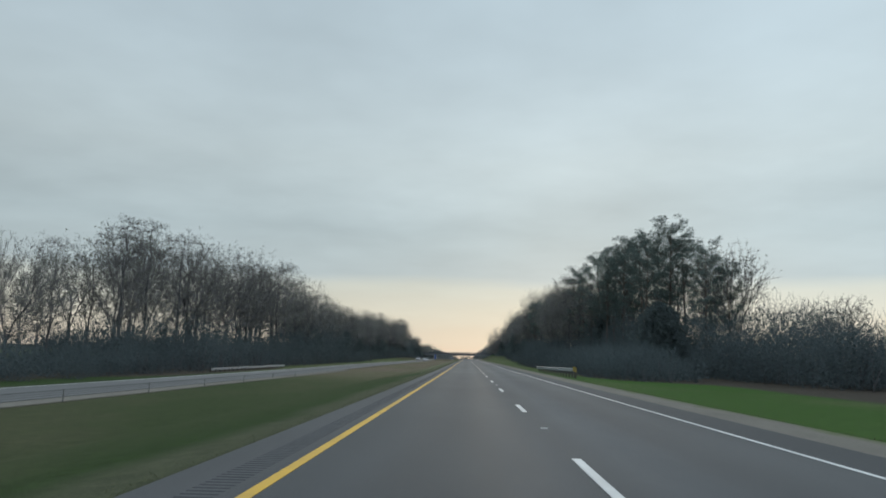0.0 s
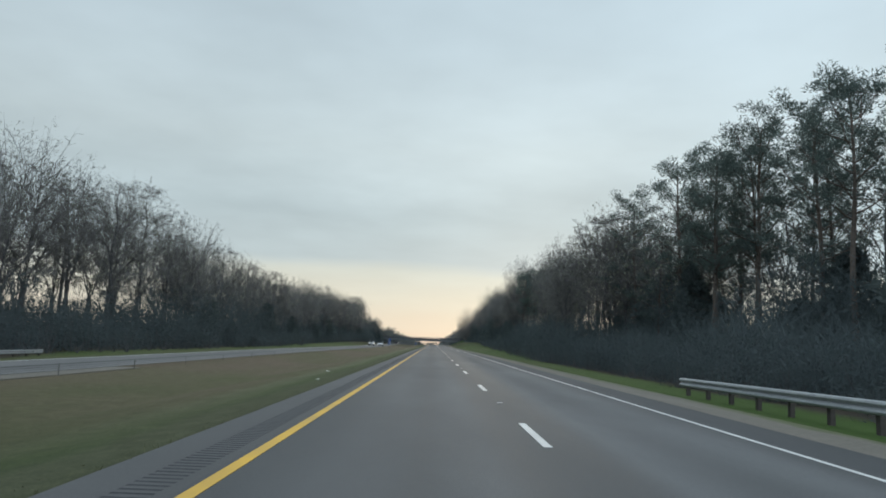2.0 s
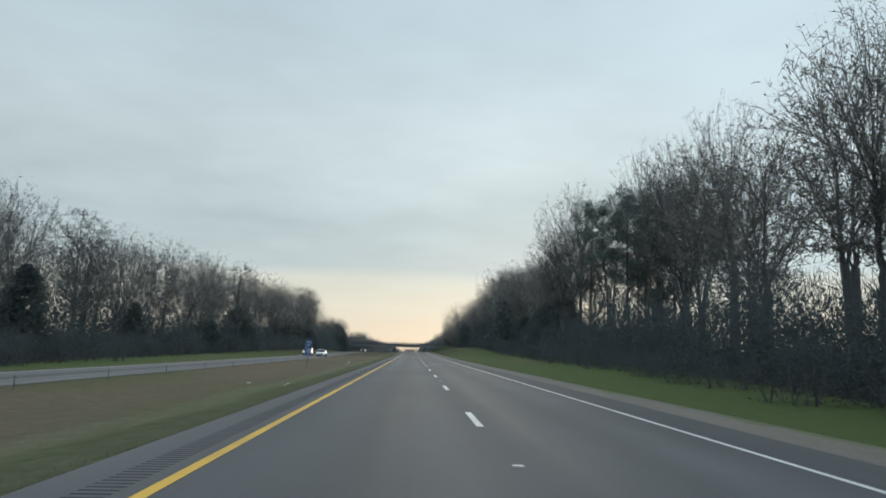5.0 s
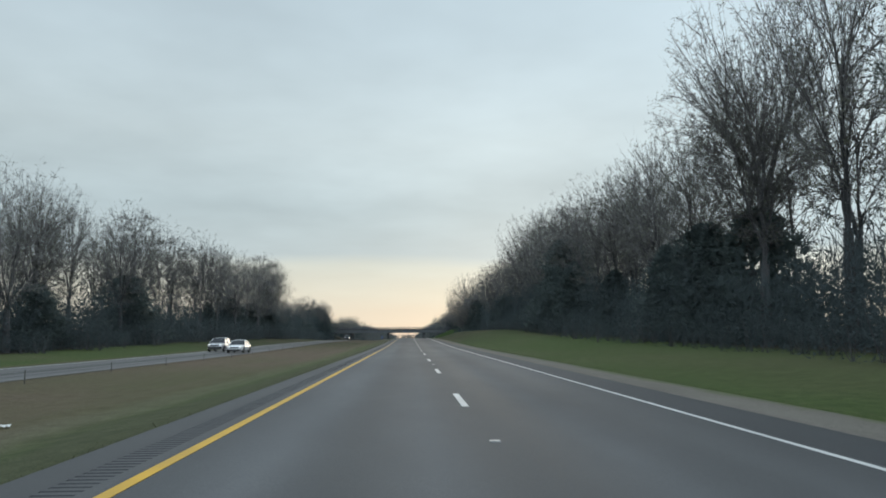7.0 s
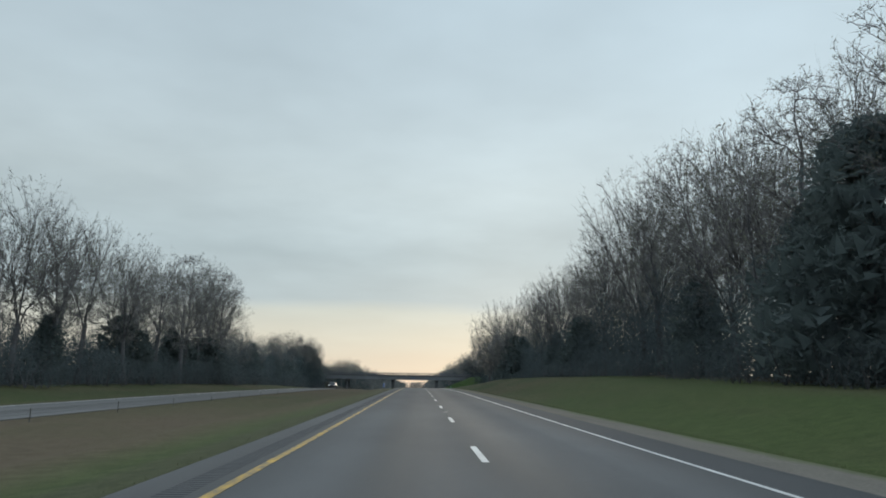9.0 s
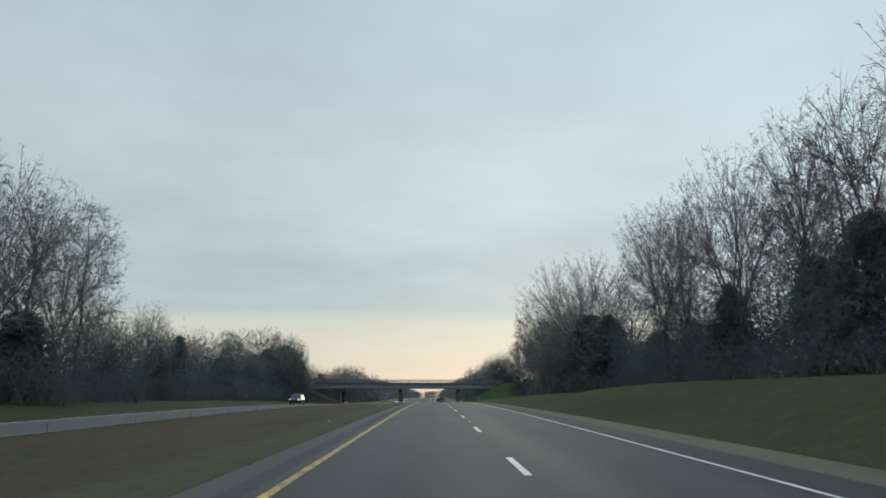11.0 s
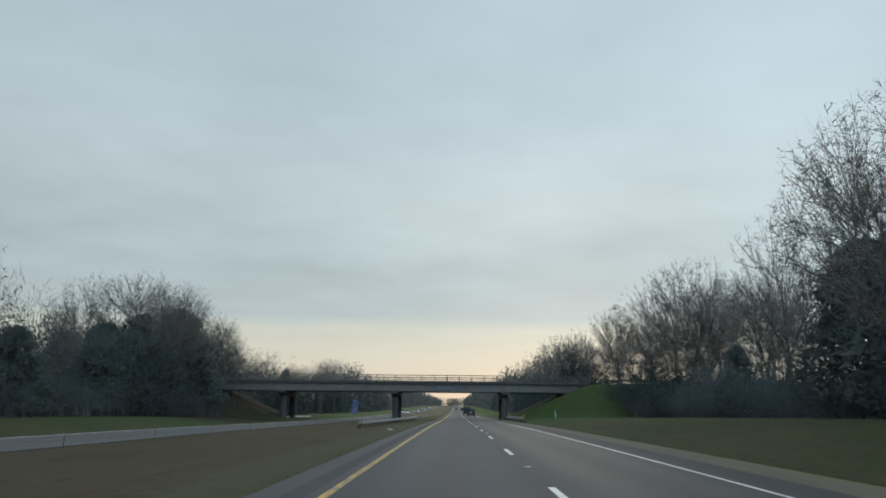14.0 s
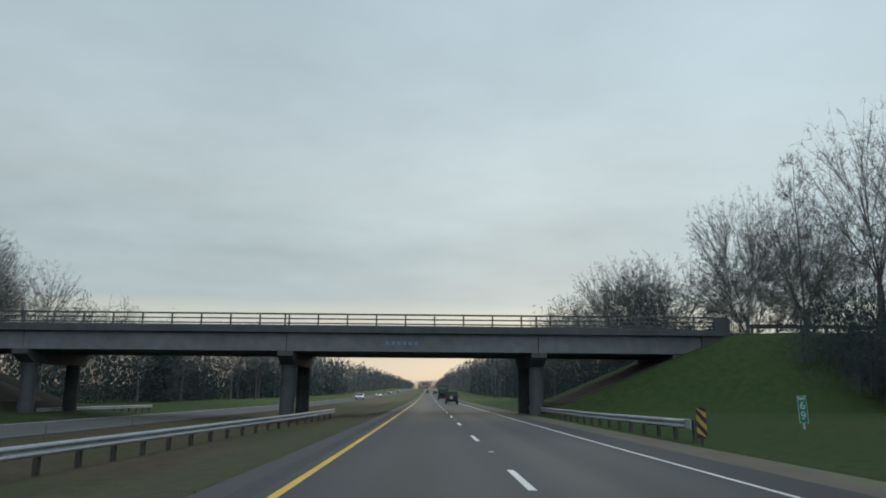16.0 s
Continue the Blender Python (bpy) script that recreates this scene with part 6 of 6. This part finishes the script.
plant("tall0", 28.5, 338.0, 20.5, 10)
row(BACK, 170, 254, 13.0, lambda y: right_x(y) + 5.5, 1.5, right_h, 2.2)
row(BACK, 172, 254, 10.5, lambda y: right_x(y) + 10, 2.5, right_h, 2.2)
row(BACK, 256, 296, 8.0, lambda y: right_x(y) + 12, 2.5, 21.0, 1.5)
row(BACK, 297, 350, 17.0, lambda y: right_x(y) + 12, 2.0, right_h, 1.5)
row(BACK, 352, 470, 10.5, lambda y: right_x(y) + 10, 2.5, right_h, 2.2)
row(BACK, 180, 292, 26.0, lambda y: right_x(y) + 17, 3.0, right_h, 2.5)
row(BACK, 358, 470, 21.0, lambda y: right_x(y) + 17, 3.0, right_h, 2.5)
row(THICK, 170, 478, 6.2, lambda y: float(np.interp(y, [170, 215, 240, 290], [16.0, 17.0, 18.2, 19.8])) if y < 290 else right_x(y) - 2.6, 0.9, 3.0, 1.1, 1.1)
row(THICK, 172, 228, 8.0, lambda y: right_x(y) + 1.0, 1.6, 4.7, 1.0, 1.1)
for x, y, h, k in ((26.0, 271.7, 22.0, 1), (27.0, 266.0, 22.3, 0), (27.0, 258.7, 21.3, 1), (29.5, 262.0, 22.5, 2), (31.0, 275.0, 23.5, 0), (25.5, 280.0, 23.0, 0),
                   (33.0, 268.0, 23.0, 2), (30.0, 285.0, 24.0, 1), (35.0, 280.0, 23.0, 2)):
    plant("pine%d" % k, x, y, h, PLANT.uniform(0, 360))
for x, y, h, k in ((25.5, 308, 10.0, 0), (24.5, 316, 9.0, 1), (25.0, 335, 8.0, 1), (25.2, 361, 14.8, 2), (27.0, 369, 12.5, 2), (24.6, 352, 10.5, 2), (27.0, 303, 10.5, 2), (26.5, 312, 10.5, 2), (27, 392, 9.5, 1), (27, 441, 10.0, 2), (28, 450, 9.0, 1),
                   (26.5, 462, 9.0, 0), (27.0, 537, 11.5, 2), (28.0, 552, 13.0, 2), (28.5, 560, 12.5, 2), (30.5, 545, 12.5, 1), (26, 517, 13.0, 2), (27, 509, 12.0, 1), (31.5, 499, 8.5, 2), (33, 490, 9, 1)):
    plant("cedar%d" % k, x, y, h, PLANT.uniform(0, 360), 0.9 if k == 2 else 1.2)
plant("broad0", 25.0, 518.0, 22.0, 20, 0.97)
plant("back3", 29.5, 522.0, 19.5, 70)
plant("back1", 31.0, 511.0, 19.5, 190)
plant("broad1", 21.5, 543.0, 14.5, 150)
plant("broad1", 20.5, 527.0, 16.0, 100)
row(THICK, 480, 560, 7.0, 25.5, 1.5, 3.9, 1.0, 1.1)
row(THICK, 560, 612, 6.0, 27.5, 1.2, 3.0, 0.6, 1.1)
row(BARE, 534, 562, 8.0, 26.8, 1.0, 19.3, 0.8, 0.88)
row(BACK, 540, 572, 11.0, 37, 3.0, 17.0, 2.0)
plant("bare1", 28.5, 573.0, 17.0, 60)
plant("cedar1", 29.0, 586.0, 7.5, 15, 1.2)
plant("dense0", 34.3, 616.7, 22.4, 200, 0.85)
plant("dense1", 40.5, 606.0, 19.0, 45)
plant("bare3", 32.5, 633.2, 17.0, 255, 0.95)
plant("bare1", 36.5, 632.5, 17.4, 45, 1.0)
plant("bare0", 27.0, 633.2, 13.8, 135, 0.5)
plant("dense0", 44.0, 630.0, 19.0, 80, 0.8)
plant("bare3", 52.0, 632.0, 20.0, 300)
row(BACK, 604, 632, 6.0, 45, 3.0, 18.0, 1.5)
plant("dense1", 38.5, 623.0, 18.5, 160, 0.9)
for x, y, h, k in ((25.5, 629.5, 3.4, 0), (28.5, 626.5, 4.2, 1), (31.5, 629.0, 4.4, 2), (35.0, 627.0, 5.0, 0), (30.0, 621.0, 4.0, 2), (34.0, 619.0, 4.6, 1), (29.5, 632.5, 3.2, 1), (33.5, 633.0, 3.4, 2)):
    plant("scrub%d" % (k % 2), x, y, h, PLANT.uniform(0, 360), 0.9)
for i in range(46):
    plant(PLANT.choice(["scrub0", "scrub1"]), PLANT.uniform(25.5, 42), PLANT.uniform(608, 633), PLANT.uniform(2.2, 3.4), PLANT.uniform(0, 360))
for i in range(26):
    plant(PLANT.choice(["scrub0", "scrub1"]), PLANT.uniform(-52, -36), PLANT.uniform(614, 633.5), PLANT.uniform(3.6, 6.0), PLANT.uniform(0, 360))
# beyond the overpass
plant("broad1", 31.2, 652.5, 16.4, 66, 0.74)
plant("broad1", 25.0, 672.5, 17.4, 166, 1.0)
plant("dense1", 38.5, 655.0, 17.0, 20, 1.1)
plant("broad1", 46.0, 658.0, 18.0, 12)
plant("dense0", 39.0, 668.0, 18.0, 112, 1.2)
plant("dense1", -50.0, 662.0, 19.0, 75)
plant("bare1", -56.5, 662.0, 22.0, 165)
plant("bare3", -61.0, 682.0, 22.0, 250)
plant("bare1", -56.5, 691.0, 20.5, 12, 1.1)
plant("back1", -51.0, 702.0, 16.5, 212)
plant("back3", -47.0, 730.0, 14.0, 92)
plant("broad1", 29.0, 672.0, 18.0, 10, 1.1)
plant("back3", 31.0, 700.0, 19.5, 130, 1.1)
plant("back4", 27.0, 718.0, 20.0, 250, 1.1)
row(BACK, 676, 800, 13.0, 25, 2.5, 18.0, 2.5)
row(BACK, 655, 800, 11.0, lambda y: -46 + 7 * smooth(700, 900, y), 3.5, lambda y: float(np.interp(y, [655, 720, 800, 960], [13, 14, 20, 21])), 2.0)
plant("broad1", -47.5, 659.0, 12.5, 310, 1.05)
row(["cedar2", "cedar1"], 700, 960, 34.0, -46, 2.0, 9.0, 1.5, 1.2)

# ---------------------------------------------------------------- undergrowth inside the woods


def undergrowth(stretches, seed, mats, size=1.0):
    """Brush between the trunks: loose twigs and small leaves up to an uneven height."""
    rng = np.random.default_rng(seed)
    vs, idx = [], []
    for x_of, depth, y0, y1, h_of, per in stretches:
        n = int((y1 - y0) * per / size)
        y = rng.uniform(y0, y1, n)
        knots = np.linspace(y0, y1, 40)
        xm = np.array([x_of(v) if callable(x_of) else x_of for v in knots], float)
        gz = np.array([ground(a, b) for a, b in zip(xm + depth / 2, knots)])
        hz = np.array([h_of(v) if callable(h_of) else h_of for v in knots], float)
        x = np.interp(y, knots, xm) + rng.uniform(0, 1, n) * depth
        lump = 0.80 + 0.20 * np.sin(y * 0.61 + x * 0.5 + seed) + 0.17 * np.sin(y * 0.23 - x * 0.31) + 0.12 * np.sin(y * 1.37 + x * 1.1) + 0.10 * np.sin(y * 0.083 + 1.3 * seed)
        up = rng.uniform(0, 1, n) ** 0.9
        z = np.interp(y, knots, gz) + np.interp(y, knots, hz) * lump * up
        kind_of = rng.uniform(0, 1, n)
        twig = kind_of < 0.35 + 1.3 * np.maximum(up - 0.5, 0)
        mat_of = kind_of > 0.82
        length = np.where(twig, rng.uniform(0.8, 1.7, n), rng.uniform(0.4, 0.7, n) * size)
        # twiggier on the side of the road, coarser deep in the wood
        inner = np.abs(x - (np.interp(y, knots, xm) + (depth if xm[0] < 0 else 0.0))) / depth
        width = np.where(twig, rng.uniform(0.035, 0.065, n), rng.uniform(0.10, 0.18, n) * size * (1 + 1.7 * inner))
        d = rng.normal(0, 1, (n, 3))
        d[:, 2] = np.abs(d[:, 2]) + np.where(twig, 0.9, 0.0)
        d /= np.linalg.norm(d, axis=1)[:, None]
        s = np.cross(d, rng.normal(0, 1, (n, 3)))
        s *= (width / 2 / np.maximum(np.linalg.norm(s, axis=1), 1e-6))[:, None]
        c = np.stack([x, y, z], 1)
        vs.append(np.stack([c - s, c + s, c + d * length[:, None]], 1).reshape(-1, 3))
        idx.append(np.where(mat_of, 0, 1))
    v = np.concatenate(vs)
    return mesh_from("undergrowth", v.tolist(), np.arange(len(v)).reshape(-1, 3).tolist(), mats, False, np.concatenate(idx))


def left_brush(y):
    return float(np.interp(y, [80, 185, 212, 300, 325, 470, 490], [6.0, 7.0, 11.0, 10.5, 7.5, 7.0, 8.5]))


tagged(new("undergrowth", undergrowth([(-53.0, 15.0, 82, 250, left_brush, 380), (-55.0, 13.0, 250, 492, left_brush, 370), (-58.0, 15.0, 494, 628, 12.5, 420), (-43.0, 8.0, 20, 84, 2.6, 120), (-70.0, 11.0, 494, 640, 11.0, 170)], 3, [M_SHRUB, M_BRUSH])),
       "dense grey-brown brush between the trunks of the wood", "brush", kind="stuff")
def right_brush(y):
    return float(np.interp(y, [170, 205, 218, 250, 262, 290, 300, 345, 358, 480], [6.0, 6.5, 8.5, 6.5, 6.0, 6.5, 6.5, 6.0, 10.0, 10.0]))


tagged(new("undergrowth", undergrowth([(29.0, 18.0, 62, 108, 8.0, 480), (15.0, 10.0, 76, 172, 3.4, 180), (24.0, 12.0, 106, 172, 8.5, 420), (33.0, 10.0, 104, 172, 7.0, 300), (lambda y: right_x(y) - 1.0, 12.0, 170, 480, right_brush, 370),
                                       (25.5, 10.0, 478, 565, 8.5, 400), (25.5, 12.0, 566, 600, 4.8, 330), (36.0, 9.0, 430, 560, 10.5, 150)], 4, [M_SHRUB, M_BRUSH], 0.8)),
       "dense grey-brown brush between the trunks of the wood", "brush", kind="stuff")

tagged(new("undergrowth", undergrowth([(26.0, 15.0, 600, 633, 5.0, 420), (-54.0, 15.0, 606, 633, 10.0, 520), (21.5, 11.0, 655, 740, 12.0, 420), (21.0, 9.0, 740, 960, 13.0, 220), (-56.0, 13.0, 652, 770, 12.0, 420), (-50.0, 10.0, 770, 960, 13.5, 220)], 5, [M_SHRUB, M_EVER_SHADED])),
       "dark evergreen scrub on the banks round the overpass", "brush", kind="stuff")

# ---------------------------------------------------------------- far woods


def far_woods(places, seed, per):
    """Leafless woodland in the distance: upright sprays on thin stems."""
    rnd = random.Random(seed)
    lv = Leaves()
    for x, y, z, h, r in places:
        b = Vector((x, y, z))
        lv.sliver(b, UP, h * 0.9, 0.6, Vector((0, 1, 0)))
        for _ in range(per):
            t = rnd.random()
            rr = r * math.sqrt(rnd.random()) * (1 - 0.55 * abs(2 * t - 1) ** 1.6)
            a = rnd.uniform(0, 2 * math.pi)
            c = b + Vector((rr * math.cos(a), rr * math.sin(a), t * h * 0.94))
            d = (rand_dir(rnd, 0.0, 1.0) + UP * 0.5).normalized()
            lv.sliver(c, d, rnd.uniform(1.2, 2.8), rnd.uniform(0.3, 0.7), rand_dir(rnd), 0 if rnd.random() < 0.45 else 1)
    return lv.mesh("far_woods", [M_TWIG, M_SHRUB])


rw = random.Random(9)
for side in (1, -1):
    spots = []
    y = 790.0
    while y < 2600:
        for lane in (0, 1):
            x = (24 + 9 * lane + rw.uniform(-3, 3)) if side > 0 else (-44 - 9 * lane + rw.uniform(-3, 3))
            spots.append((x, y + rw.uniform(-2, 2), ground(x, y) - 0.3, rw.uniform(14, 20), rw.uniform(3.5, 5)))
        y += 4.5 if y < 950 else 5.5 if y < 1500 else 9.0
    tagged(new("far_woods", far_woods(spots, 70 + side, 46)), "grey leafless woodland lining the road in the distance", "woods", kind="stuff")
spots = []
for i in range(260):
    x = rw.uniform(-150, 150)
    y = rw.uniform(1600, 1690)
    spots.append((x, y, ground(x, y) - 0.5, rw.uniform(9, 13), rw.uniform(4.5, 6)))
for i in range(520):
    x = rw.uniform(-1500, 1500)
    y = 2750 + rw.uniform(-80, 120)
    spots.append((x, y, ground(x, y) - 0.5, rw.uniform(14, 21), rw.uniform(5, 8)))
for lo, hi in ((-330, -240), (210, 300)):
    for i in range(230):
        y = rw.uniform(-40, 950)
        x = rw.uniform(lo, hi)
        spots.append((x, y, ground(x, y) - 0.3, rw.uniform(9, 15), rw.uniform(4, 7)))
tagged(new("far_woods", far_woods(spots, 75, 60)), "grey wooded ridge on the horizon", "woods", kind="stuff")

# ---------------------------------------------------------------- verge grass


def blades(bands, per, seed):
    rng = np.random.default_rng(seed)
    vs, n = [], 0
    for x0, x1, y0, y1, h0, h1 in bands:
        k = int(per * (y1 - y0) * (x1 - x0))
        xs, ys = rng.uniform(x0, x1, k), rng.uniform(y0, y1, k)
        hs, an = rng.uniform(h0, h1, k), rng.uniform(0, 2 * np.pi, k)
        lean = rng.uniform(1.0, 2.2, k)
        for x, y, h, a, l in zip(xs, ys, hs, an, lean):
            pts = SECTIONS[int(round(y / 8.0))]
            z = float(np.interp(x, pts[0], pts[1])) + float(zroad(y)) - 0.01
            c, s = math.cos(a), math.sin(a)
            w = 0.008
            vs += [(x - c * w, y - s * w, z), (x + c * w, y + s * w, z), (x - s * l * h, y + c * l * h, z + h)]
            n += 1
    return mesh_from("verge_grass", vs, [(3 * i, 3 * i + 1, 3 * i + 2) for i in range(n)], M_BLADE)


SECTIONS = {k: ([p[0] for p in section(8.0 * k)], [p[1] for p in section(8.0 * k)]) for k in range(-3, 80)}
tagged(new("verge_grass", blades([(-3.5, -3.02, -4, 622, 0.02, 0.05), (-3.12, -2.93, -4, 622, 0.03, 0.09)], 55, 5)), "short grass and dry weeds along the median edge", "grass", kind="stuff")
tagged(new("verge_grass", blades([(8.05, 8.9, -4, 622, 0.02, 0.08)], 32, 6)), "short grass along the gravel edge", "grass", kind="stuff")
